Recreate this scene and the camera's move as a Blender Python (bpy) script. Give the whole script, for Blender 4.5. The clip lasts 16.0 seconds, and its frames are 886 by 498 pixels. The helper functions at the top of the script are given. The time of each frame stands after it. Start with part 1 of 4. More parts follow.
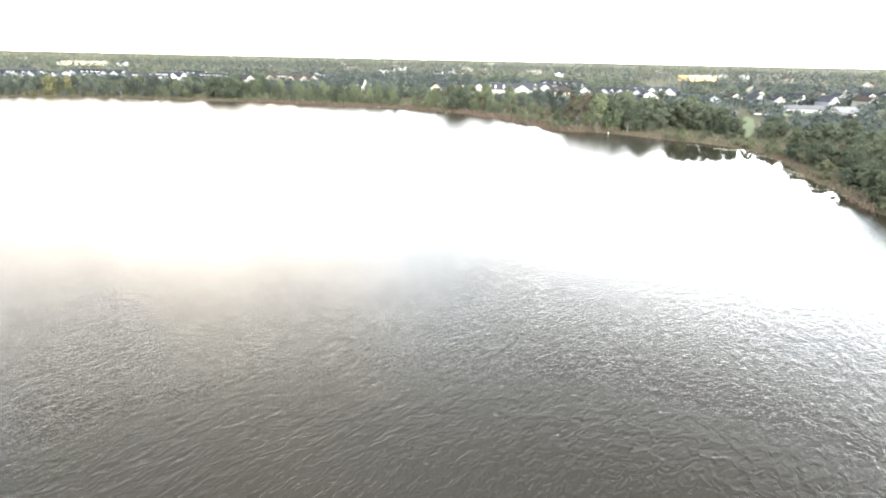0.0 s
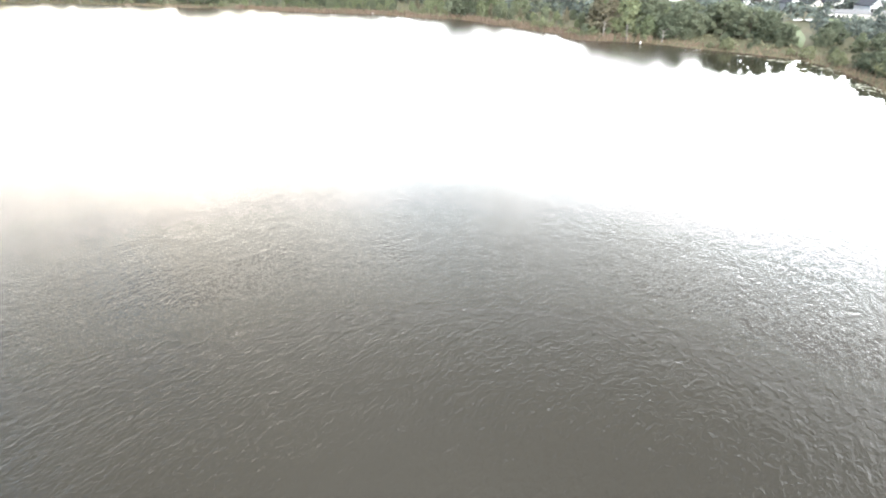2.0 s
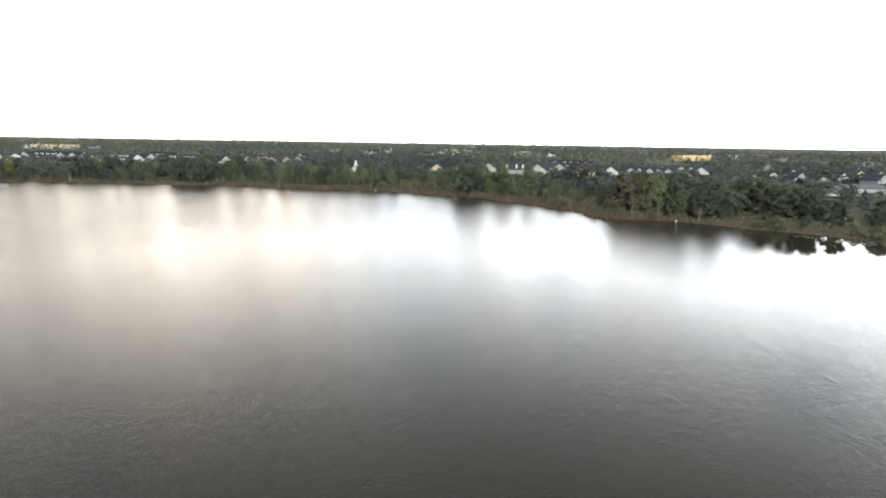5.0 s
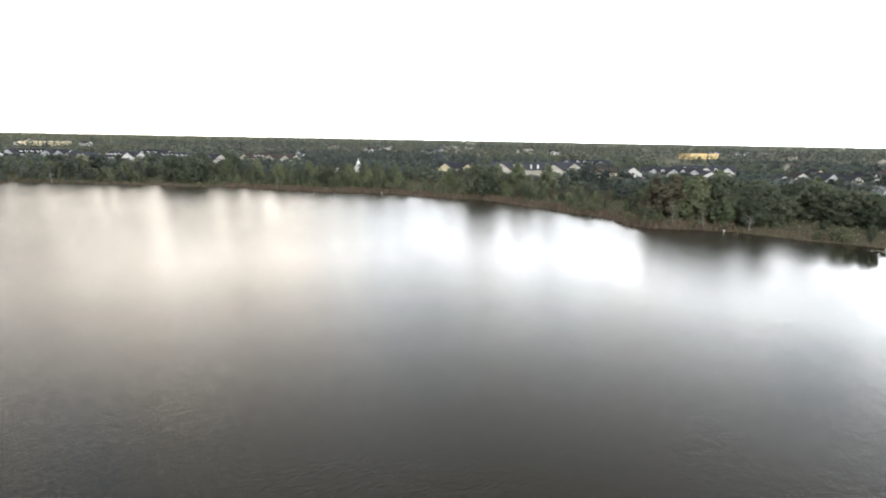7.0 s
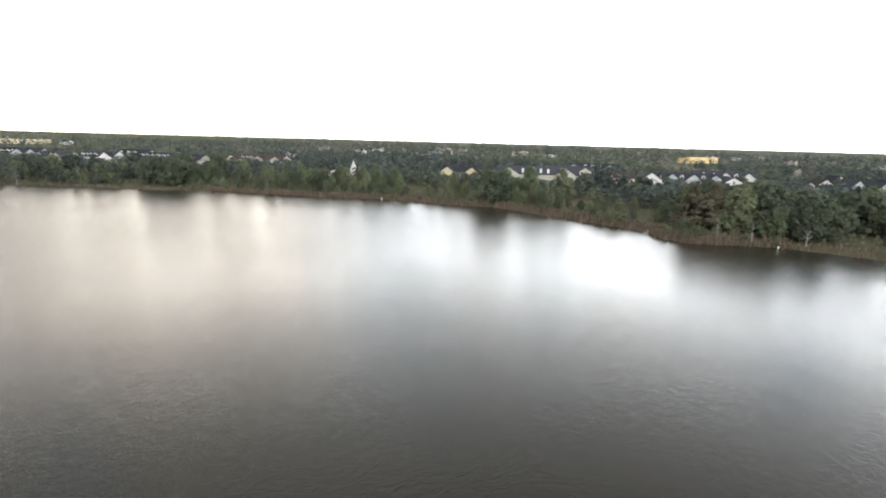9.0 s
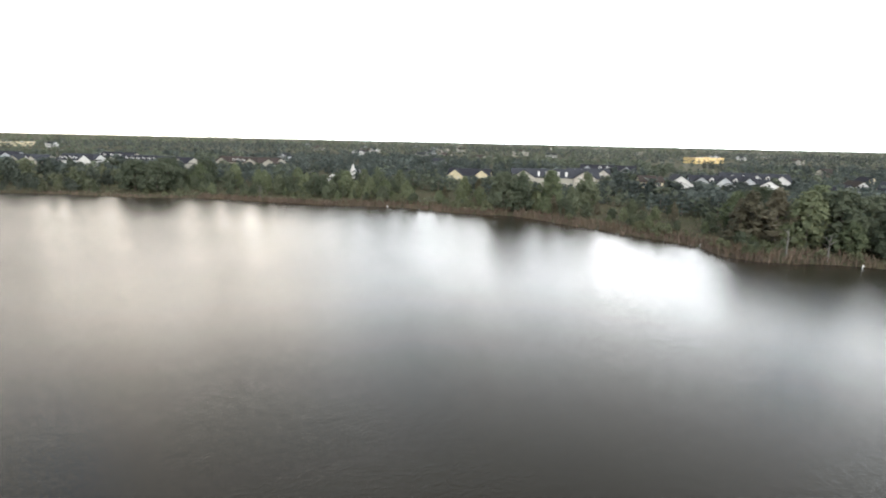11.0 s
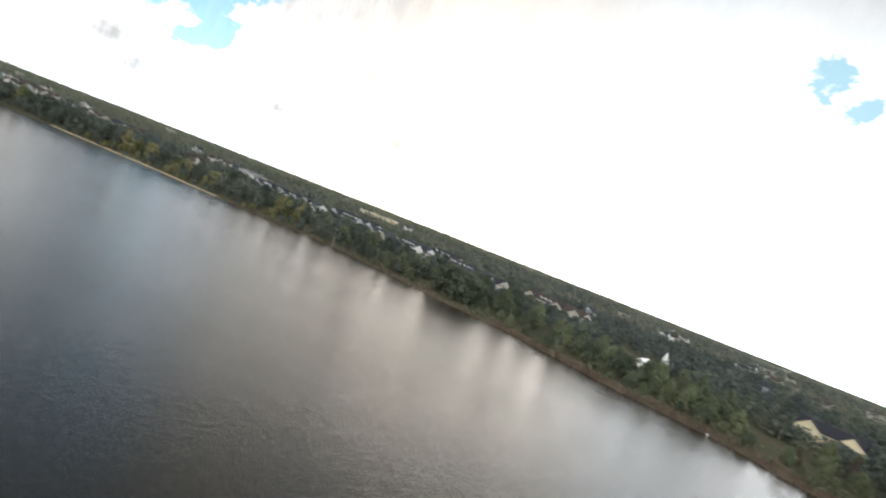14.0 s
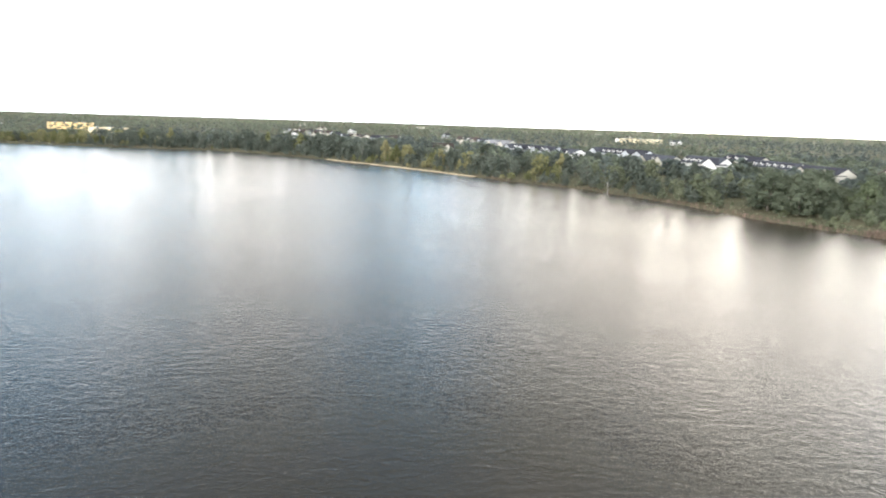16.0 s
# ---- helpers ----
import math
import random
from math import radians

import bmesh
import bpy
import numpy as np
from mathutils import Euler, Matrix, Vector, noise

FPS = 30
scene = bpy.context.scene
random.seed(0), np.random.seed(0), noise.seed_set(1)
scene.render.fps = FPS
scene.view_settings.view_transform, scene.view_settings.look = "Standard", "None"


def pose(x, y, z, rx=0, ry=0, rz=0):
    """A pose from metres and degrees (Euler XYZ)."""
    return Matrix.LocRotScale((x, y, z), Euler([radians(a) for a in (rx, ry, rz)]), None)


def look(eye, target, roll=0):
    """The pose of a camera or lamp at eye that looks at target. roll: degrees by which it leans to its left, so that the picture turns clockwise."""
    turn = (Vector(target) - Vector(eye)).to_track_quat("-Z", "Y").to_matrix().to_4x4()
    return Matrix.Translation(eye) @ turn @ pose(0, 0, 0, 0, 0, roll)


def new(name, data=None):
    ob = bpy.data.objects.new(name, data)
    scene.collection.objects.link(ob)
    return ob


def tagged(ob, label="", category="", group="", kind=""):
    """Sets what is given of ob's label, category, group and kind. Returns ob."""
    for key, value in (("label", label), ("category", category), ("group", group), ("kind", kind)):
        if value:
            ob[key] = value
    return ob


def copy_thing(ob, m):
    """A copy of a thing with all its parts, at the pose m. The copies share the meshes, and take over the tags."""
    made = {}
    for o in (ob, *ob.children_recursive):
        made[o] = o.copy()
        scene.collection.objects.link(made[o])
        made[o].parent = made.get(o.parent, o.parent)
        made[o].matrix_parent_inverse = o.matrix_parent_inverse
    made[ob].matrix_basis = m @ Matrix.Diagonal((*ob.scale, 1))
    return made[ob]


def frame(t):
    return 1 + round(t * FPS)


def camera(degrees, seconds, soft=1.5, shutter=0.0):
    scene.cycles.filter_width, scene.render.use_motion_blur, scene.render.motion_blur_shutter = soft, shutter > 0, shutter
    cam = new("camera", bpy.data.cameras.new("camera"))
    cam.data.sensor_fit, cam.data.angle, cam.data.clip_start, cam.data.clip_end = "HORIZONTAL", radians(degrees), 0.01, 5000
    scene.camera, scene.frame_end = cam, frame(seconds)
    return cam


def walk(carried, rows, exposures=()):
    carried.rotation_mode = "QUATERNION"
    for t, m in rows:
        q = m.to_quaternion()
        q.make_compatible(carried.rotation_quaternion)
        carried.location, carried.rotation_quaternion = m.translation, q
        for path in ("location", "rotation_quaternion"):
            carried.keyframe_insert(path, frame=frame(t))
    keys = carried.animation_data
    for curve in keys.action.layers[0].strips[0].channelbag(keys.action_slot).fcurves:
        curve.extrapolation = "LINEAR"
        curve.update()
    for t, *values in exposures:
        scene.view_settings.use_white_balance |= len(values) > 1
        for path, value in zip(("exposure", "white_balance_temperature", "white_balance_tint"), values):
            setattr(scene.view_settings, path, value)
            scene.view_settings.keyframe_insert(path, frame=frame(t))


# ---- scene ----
cam = camera(77.2, 16.0, soft=2.0, shutter=0.3)
PATH = [
    (0, (7.008, 5.455, 33.025), (7.007, 7.344, 32.368), 1.2),
    (0.5, (5.113, 10.837, 32.277), (5.107, 12.7, 31.548), 1.4),
    (1, (3.155, 16.49, 31.31), (3.156, 18.334, 30.535), 1.3),
    (1.5, (0.822, 22.846, 30.241), (0.831, 24.65, 29.379), 1.3),
    (2, (-1.303, 29.37, 29.309), (-1.266, 31.143, 28.383), 1.1),
    (2.5, (-3.07, 36.161, 28.377), (-2.986, 37.919, 27.426), 1.0),
    (3, (-4.463, 42.918, 27.497), (-4.351, 44.816, 26.876), 0.4),
    (3.5, (-5.637, 49.707, 27.131), (-5.528, 51.669, 26.757), 0.8),
    (4, (-6.906, 56.442, 27.454), (-6.804, 58.431, 27.266), 0.7),
    (4.5, (-8.458, 62.623, 27.954), (-8.37, 64.587, 27.585), 0.8),
    (5, (-9.995, 68.415, 28.406), (-9.927, 70.377, 28.022), 0.9),
    (7.5, (-18.888, 97.734, 29.241), (-18.798, 99.692, 28.845), 1.1),
    (8, (-20.74, 103.932, 29.155), (-20.637, 105.89, 28.764), 1.2),
    (8.5, (-22.331, 110.209, 29.074), (-22.219, 112.168, 28.686), 1.4),
    (9, (-23.735, 116.536, 28.92), (-23.616, 118.494, 28.531), 1.5),
    (11.5, (-31.582, 149.061, 29.054), (-31.437, 151.018, 28.667), 1.4),
    (12, (-33.16, 155.518, 29.07), (-33.028, 157.479, 28.7), 8.6),
    (12.5, (-35.222, 162.35, 29.545), (-35.104, 164.332, 29.307), 24.0),
    (13, (-38.027, 169.29, 29.799), (-38.218, 171.276, 29.665), 27.4),
    (13.5, (-41.671, 175.975, 29.975), (-42.243, 177.884, 29.813), 25.7),
    (14, (-45.901, 182.038, 29.886), (-46.813, 183.817, 29.821), 21.4),
    (14.5, (-50.93, 187.495, 29.814), (-52.098, 189.119, 29.81), 18.8),
    (15, (-57.177, 192.698, 29.954), (-58.614, 194.064, 29.692), 9.6),
    (15.5, (-63.84, 198.011, 29.841), (-65.347, 199.249, 29.397), 1.5),
    (16, (-70.387, 203.007, 29.634), (-71.938, 204.188, 29.187), 1.9),
]
EXPOSURES = [(0, 1.48), (1, 1.6), (2, 1.74), (3, 1.74), (3.4, 1.25), (3.8, 0.6), (4.3, -0.12), (5, -0.06), (9, -0.02), (12, 0.06), (13.3, -0.32), (14.7, -0.34), (15, -0.12), (15.4, 0.4), (16, 0.8)]
walk(cam, [(t, look(eye, target, roll)) for t, eye, target, roll in PATH], EXPOSURES)


# ---- world, sun, exposure ----
SUN_AZ, SUN_EL = 182.0, 36.0          # degrees right of +y, above the horizon


def heading(az, el):
    a, e = radians(az), radians(el)
    return Vector((math.sin(a) * math.cos(e), math.cos(a) * math.cos(e), math.sin(e)))


class Nodes:
    """Short hand for building node trees."""

    def __init__(self, tree, clear=True):
        self.tree = tree
        if clear:
            tree.nodes.clear()

    def add(self, kind, **values):
        node = self.tree.nodes.new(kind)
        for key, value in values.items():
            if key == "mode":
                node.operation = value
            elif key == "blend":
                node.data_type, node.blend_type = "RGBA", value
            elif key == "sky":
                node.sky_type = value
            else:
                node.inputs[key].default_value = value
        return node

    def link(self, a, b):
        self.tree.links.new(a, b)

    def math(self, mode, a, b=None, clamp=False):
        node = self.tree.nodes.new("ShaderNodeMath")
        node.operation, node.use_clamp = mode, clamp
        for i, v in enumerate((a, b)):
            if v is None:
                continue
            if isinstance(v, (int, float)):
                node.inputs[i].default_value = v
            else:
                self.link(v, node.inputs[i])
        return node.outputs[0]

    def mix(self, fac, a, b, blend="MIX"):
        node = self.tree.nodes.new("ShaderNodeMix")
        node.data_type, node.blend_type, node.clamp_factor = "RGBA", blend, True
        for sock, v in ((node.inputs[0], fac), (node.inputs[6], a), (node.inputs[7], b)):
            if isinstance(v, (int, float)):
                sock.default_value = v
            elif isinstance(v, tuple):
                sock.default_value = (*v, 1)
            else:
                self.link(v, sock)
        return node.outputs[2]

    def noise(self, vector, scale, detail=3.0, rough=0.55, distort=0.0):
        node = self.add("ShaderNodeTexNoise", Scale=scale, Detail=detail, Roughness=rough, Distortion=distort)
        if vector is not None:
            self.link(vector, node.inputs["Vector"])
        return node.outputs["Fac"]

    def ramp(self, fac, stops):
        node = self.tree.nodes.new("ShaderNodeMapRange")
        node.interpolation_type = "SMOOTHSTEP"
        lo, hi, a, b = stops
        for i, v in ((1, lo), (2, hi), (3, a), (4, b)):
            node.inputs[i].default_value = v
        self.link(fac, node.inputs[0])
        return node.outputs[0]


def make_world():
    world = bpy.data.worlds.new("sky")
    scene.world = world
    world.use_nodes = True
    n = Nodes(world.node_tree)
    sky = n.add("ShaderNodeTexSky", sky="NISHITA")
    sky.sun_disc = False
    sky.sun_elevation, sky.sun_rotation = radians(SUN_EL), radians(SUN_AZ)
    sky.air_density, sky.dust_density, sky.ozone_density = 1.0, 1.0, 1.5
    coord = n.add("ShaderNodeTexCoord").outputs["Generated"]
    # cumulus: billows drawn on the direction itself, flattened towards the horizon
    flat = n.add("ShaderNodeVectorMath", mode="MULTIPLY")
    n.link(coord, flat.inputs[0])
    flat.inputs[1].default_value = (1, 1, 1.7)
    billow = n.noise(flat.outputs[0], 5.5, 7, 0.58, 0.15)
    broad = n.noise(flat.outputs[0], 2.3, 3, 0.5)
    # gaps of blue between the clouds: (azimuth, elevation, half width in degrees)
    gap = shade = None

    def near(az, el, wide):
        dot = n.add("ShaderNodeVectorMath", mode="DOT_PRODUCT")
        n.link(coord, dot.inputs[0])
        dot.inputs[1].default_value = heading(az, el)
        return n.ramp(dot.outputs["Value"], (math.cos(radians(wide * 1.7)), math.cos(radians(wide * 0.2)), 0.0, 1.0))
    for az, el, wide in ((-56.2, 9.4, 2.2), (-58, 13, 4.0), (-58.5, 16, 5.2), (-57, 21, 6.5), (-57, 29, 9.0), (-79, 11, 2.0), (-75, 23, 6.0), (-93, 24, 11.0), (-96, 38, 13.0), (-32.5, 25.5, 2.4), (-33, 30, 3.0), (38, 18, 2.2),
                         (-130, 40, 22.0), (150, 50, 20.0)):
        blob = near(az, el, wide)
        gap = blob if gap is None else n.math("MAXIMUM", gap, blob)
    # thin places where blue only shows through the veil
    for az, el, wide in ((0.8, 24.2, 1.5), (2.0, 23.2, 1.5), (3.6, 22.3, 1.3)):
        gap = n.math("MAXIMUM", gap, n.math("MULTIPLY", near(az, el, wide), 0.8))
    # flat grey undersides of a few cumulus
    for az, el, wide in ((-40.8, 9.8, 2.0), (-38.8, 7.6, 2.2), (-36.4, 7.0, 1.8), (-47.8, 6.2, 1.9), (-62.2, 4.7, 1.7), (-60.4, 4.2, 1.4)):
        blob = near(az, el, wide)
        shade = blob if shade is None else n.math("MAXIMUM", shade, blob)
    low = n.add("ShaderNodeVectorMath", mode="MULTIPLY")
    n.link(coord, low.inputs[0])
    low.inputs[1].default_value = (1, 1, 3.2)
    shade = n.ramp(n.math("MULTIPLY", shade, n.noise(low.outputs[0], 14, 3)), (0.16, 0.7, 1.0, 0.42))
    puff = n.math("ADD", n.math("MULTIPLY", n.math("SUBTRACT", billow, 0.53), 5.0), n.math("MULTIPLY", n.math("SUBTRACT", n.noise(flat.outputs[0], 17.0, 5, 0.6, 0.3), 0.52), 2.2))
    open_sky = n.math("ADD", gap, n.math("MULTIPLY", puff, n.ramp(gap, (0.0, 0.4, 0.0, 1.0))))
    mask = n.ramp(open_sky, (0.34, 0.66, 1.0, 0.14))
    toward = n.add("ShaderNodeVectorMath", mode="DOT_PRODUCT")
    n.link(coord, toward.inputs[0])
    toward.inputs[1].default_value = heading(95, 0)     # the brightest bank of cloud
    bright = n.ramp(toward.outputs["Value"], (-1.05, 0.6, CLOUD_FAR, CLOUD_NEAR))
    bright = n.math("MULTIPLY", bright, n.ramp(broad, (0.36, 0.64, 0.97, 1.03)))
    bright = n.math("MULTIPLY", bright, n.ramp(billow, (0.3, 0.7, 0.97, 1.03)))
    bright = n.math("MULTIPLY", bright, shade)
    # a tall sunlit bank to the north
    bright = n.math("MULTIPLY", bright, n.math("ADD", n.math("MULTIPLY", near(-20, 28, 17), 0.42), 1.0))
    # and a lower one before it, the brightest seen over the trees
    bright = n.math("MULTIPLY", bright, n.math("ADD", n.math("MULTIPLY", near(-27, 9, 17), 0.13), 1.0))
    # the lower banks of cloud face the sun, the ones overhead show their grey bases
    up = n.add("ShaderNodeSeparateXYZ")
    n.link(coord, up.inputs[0])
    bright = n.math("MULTIPLY", bright, n.ramp(up.outputs["Z"], (0.08, 0.66, 3.4, 0.54)))
    bright = n.math("MULTIPLY", bright, n.ramp(up.outputs["Z"], (0.10, 0.34, 2.2, 1.0)))
    bright = n.math("MULTIPLY", bright, n.ramp(up.outputs["Z"], (0.64, 0.9, 1.0, 3.3)))
    # overhead the cover is even all round
    even = n.math("MULTIPLY", n.ramp(up.outputs["Z"], (0.38, 0.66, 0.0, 0.3)), n.ramp(toward.outputs["Value"], (-0.3, 0.6, 0.0, 1.0)))
    bright = n.math("MULTIPLY", bright, n.math("SUBTRACT", 1.0, even))
    columns = n.add("ShaderNodeVectorMath", mode="MULTIPLY")
    n.link(coord, columns.inputs[0])
    columns.inputs[1].default_value = (1, 1, 0.1)
    streak = n.math("SUBTRACT", n.ramp(n.noise(columns.outputs[0], 15.0, 8, 0.74), (0.34, 0.66, 0.66, 1.36)), 1.0)
    bright = n.math("MULTIPLY", bright, n.math("ADD", n.math("MULTIPLY", streak, n.ramp(up.outputs["Z"], (0.16, 0.42, 1.0, 0.12))), 1.0))
    warm = n.math("MAXIMUM", near(-27, 9, 15), n.math("MULTIPLY", near(-72, 12, 9), 0.6))
    warm = n.math("SUBTRACT", n.math("ADD", n.math("MULTIPLY", warm, 0.9), n.noise(columns.outputs[0], 6.0, 2)), 0.42, True)
    cloud = n.mix(warm, (0.92, 0.965, 1.0), (1.0, 0.915, 0.81))
    lit = n.add("ShaderNodeVectorMath", mode="SCALE")
    n.link(cloud, lit.inputs[0])
    n.link(bright, lit.inputs["Scale"])
    back = n.add("ShaderNodeBackground", Strength=0.1)
    blue = n.mix(1.0, sky.outputs[0], (1.9, 2.7, 2.75), "MULTIPLY")
    blue = n.mix(n.math("MULTIPLY", near(2, 23.3, 5), 0.8), blue, (5.8, 10.2, 11.6))
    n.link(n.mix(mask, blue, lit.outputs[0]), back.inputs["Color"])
    n.link(back.outputs[0], n.add("ShaderNodeOutputWorld").inputs[0])


CLOUD_FAR, CLOUD_NEAR = 3.2, 10.4
make_world()
sun = new("sun", bpy.data.lights.new("sun", "SUN"))
sun.data.energy, sun.data.angle, sun.data.color = 3.1, radians(45), (1.0, 0.93, 0.82)
sun.matrix_world = look(heading(SUN_AZ, SUN_EL) * 200, (0, 0, 0))


# ---- materials ----
def material(name, colour, rough=0.8, dark=0.75, grain=1.0, spread=0.12, bump=0.0, metal=0.0, per="object", stain=None, shine=0.5):
    """A surface: colour, mottled at two scales (grain in 1/metres), varied from piece to piece."""
    m = bpy.data.materials.new(name)
    m.use_nodes = True
    n = Nodes(m.node_tree)
    b = n.add("ShaderNodeBsdfPrincipled", Roughness=rough, Metallic=metal)
    b.inputs["Specular IOR Level"].default_value = shine
    place = n.add("ShaderNodeTexCoord").outputs["Object"]
    fine, wide = n.noise(place, grain * 4, 4), n.noise(place, grain * 0.45, 3)
    low = tuple(c * dark for c in colour)
    c = n.mix(n.ramp(fine, (0.3, 0.7, 0.0, 1.0)), low, colour)
    c = n.mix(n.math("MULTIPLY", n.ramp(wide, (0.42, 0.72, 0.0, 1.0)), 0.55), c, stain or tuple(v * 0.7 for v in colour))
    if per == "tint":
        rnd = n.add("ShaderNodeAttribute")
        rnd.attribute_name = "tint"
        rnd = rnd.outputs["Fac"]
    else:
        rnd = n.add("ShaderNodeObjectInfo").outputs["Random"]
    hsv = n.add("ShaderNodeHueSaturation")
    n.link(c, hsv.inputs["Color"])
    n.link(n.ramp(rnd, (0, 1, 1 - spread * 2.2, 1 + spread * 2.2)), hsv.inputs["Value"])
    n.link(n.math("ADD", n.math("MULTIPLY", rnd, -spread * 0.35), 0.5 + spread * 0.17), hsv.inputs["Hue"])
    n.link(hsv.outputs[0], b.inputs["Base Color"])
    if bump:
        k = n.add("ShaderNodeBump", Strength=0.6, Distance=bump)
        n.link(fine, k.inputs["Height"])
        n.link(k.outputs[0], b.inputs["Normal"])
    n.link(b.outputs[0], n.add("ShaderNodeOutputMaterial").inputs[0])
    return m


def foliage(name, colour, per="object", spread=0.07):
    """Leaves: matt, a third of the light passing through."""
    m = material(name, colour, 0.7, 0.72, 0.35, spread, per=per)
    n = Nodes(m.node_tree, False)
    b = next(x for x in n.tree.nodes if x.type == "BSDF_PRINCIPLED")
    out = next(x for x in n.tree.nodes if x.type == "OUTPUT_MATERIAL")
    b.inputs["Specular IOR Level"].default_value = 0.1
    tr = n.add("ShaderNodeBsdfTranslucent")
    n.link(b.inputs["Base Color"].links[0].from_socket, tr.inputs["Color"])
    mix = n.tree.nodes.new("ShaderNodeMixShader")
    mix.inputs[0].default_value = 0.48
    n.link(b.outputs[0], mix.inputs[1])
    n.link(tr.outputs[0], mix.inputs[2])
    n.link(mix.outputs[0], out.inputs[0])
    return m


def water_material():
    m = bpy.data.materials.new("lake_water")
    m.use_nodes = True
    n = Nodes(m.node_tree)
    b = n.add("ShaderNodeBsdfPrincipled", Roughness=0.2, IOR=1.333)
    pos = n.add("ShaderNodeNewGeometry").outputs["Position"]
    murk = n.noise(pos, 0.02, 3)
    n.link(n.mix(murk, (0.021, 0.018, 0.012), (0.014, 0.013, 0.0105)), b.inputs["Base Color"])
    # ripples drawn out across the wind, in gusts; sheltered and smooth in the eastern cove
    turn = n.add("ShaderNodeMapping")
    turn.vector_type = "TEXTURE"
    turn.inputs["Rotation"].default_value = (0, 0, radians(53))
    turn.inputs["Scale"].default_value = (2.0, 1.0, 1.0)
    n.link(pos, turn.inputs["Vector"])
    v = turn.outputs[0]
    # a longer chop on the open water to the west and along the northern shore
    middle = n.add("ShaderNodeVectorMath", mode="DISTANCE")
    n.link(pos, middle.inputs[0])
    middle.inputs[1].default_value = (-28, 160, 0)
    chop = n.ramp(middle.outputs["Value"], (72, 145, 0.5, 1.5))
    h = n.math("MULTIPLY", n.noise(v, 1.1, 2, 0.6, 0.6), chop)
    for scale, share in ((2.0, 0.35), (4.2, 0.52), (10.0, 0.34)):
        h = n.math("ADD", h, n.math("MULTIPLY", n.noise(v, scale, 2, 0.5, 0.5), share))
    h = n.math("MULTIPLY", h, n.ramp(middle.outputs["Value"], (58, 112, 0.66, 1.14)))
    gust = n.ramp(n.noise(pos, 0.022, 3, 0.5), (0.3, 0.7, 0.85, 1.1))
    far = n.add("ShaderNodeVectorMath", mode="DISTANCE")
    n.link(pos, far.inputs[0])
    far.inputs[1].default_value = (142, 190, 0)
    lee = n.ramp(far.outputs["Value"], (52, 92, 0.05, 1.0))
    n.link(n.ramp(lee, (0.04, 0.8, 0.03, 0.15)), b.inputs["Roughness"])
    k = n.add("ShaderNodeBump", Strength=1.0, Distance=RIPPLE)
    n.link(n.math("MULTIPLY", h, n.math("MULTIPLY", gust, lee)), k.inputs["Height"])
    n.link(k.outputs[0], b.inputs["Normal"])
    n.link(b.outputs[0], n.add("ShaderNodeOutputMaterial").inputs[0])
    return m


RIPPLE = 0.06
WATER = water_material()
GROUND = material("grass_and_leaf_litter", (0.075, 0.074, 0.045), 0.95, 0.6, 0.12, 0.0, 0.05, stain=(0.085, 0.066, 0.042), shine=0.1)
LAWN = material("mown_grass", (0.075, 0.1, 0.032), 0.9, 0.75, 0.3, 0.1, 0.02)
SAND = material("pale_sand", (0.36, 0.29, 0.18), 0.95, 0.75, 0.3, 0.05, 0.03)
BARK = material("grey_bark", (0.17, 0.15, 0.125), 0.95, 0.55, 1.2, 0.15, 0.05)
PALE = material("bleached_wood", (0.16, 0.15, 0.135), 0.9, 0.7, 1.5, 0.1, 0.03)
BARK_T = material("grey_bark_woods", (0.17, 0.15, 0.125), 0.95, 0.55, 1.2, 0.15, 0.05, per="tint")
REED = material("dry_reeds", (0.118, 0.089, 0.068), 0.9, 0.65, 0.3, 0.16, per="tint", stain=(0.12, 0.095, 0.06), shine=0.1)
PAD = material("lily_pads", (0.2, 0.21, 0.14), 0.5, 0.7, 1.0, 0.15, per="tint")
LEAF = {
    "oak": foliage("oak_leaves", (0.108, 0.125, 0.086)),
    "maple": foliage("bright_green_leaves", (0.162, 0.186, 0.111)),
    "willow": foliage("grey_green_leaves", (0.152, 0.172, 0.113)),
    "cypress": foliage("rusty_cypress_needles", (0.162, 0.147, 0.105)),
    "shrub": foliage("shrub_leaves", (0.154, 0.166, 0.101)),
}
WOODS_LEAF = [foliage("woods_dark_leaves", (0.112, 0.128, 0.104), "tint", 0.08), foliage("woods_light_leaves", (0.152, 0.166, 0.107), "tint", 0.08)]
SCRUB = foliage("scrub_leaves", (0.13, 0.132, 0.085), "tint", 0.12)
# yellow-green foliage that also has sunlight put into its colour
SUNLIT_YELLOW_LEAF = foliage("sunlit_yellow_leaves", (0.205, 0.2, 0.098), "tint", 0.13)
# haze and far sunlight painted into the horizon leaves: paler and bluer
HAZY_LEAF = [foliage("hazy_horizon_leaves", (0.126, 0.15, 0.115), "tint", 0.1), foliage("hazy_horizon_light_leaves", (0.162, 0.186, 0.12), "tint", 0.1)]
# the blue of hazy air is mixed into these leaf colours
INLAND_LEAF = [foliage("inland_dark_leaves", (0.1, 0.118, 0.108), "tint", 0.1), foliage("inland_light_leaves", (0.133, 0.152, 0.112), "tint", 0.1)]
WHITE = material("white_paint", (0.5, 0.49, 0.475), 0.6, 0.9, 0.4, 0.03)
CREAM = material("cream_stucco", (0.5, 0.43, 0.29), 0.8, 0.9, 0.4, 0.05)
BEIGE = material("beige_siding", (0.33, 0.31, 0.265), 0.75, 0.9, 0.4, 0.05)
GREY = material("pale_grey_siding", (0.33, 0.345, 0.36), 0.75, 0.9, 0.4, 0.05)
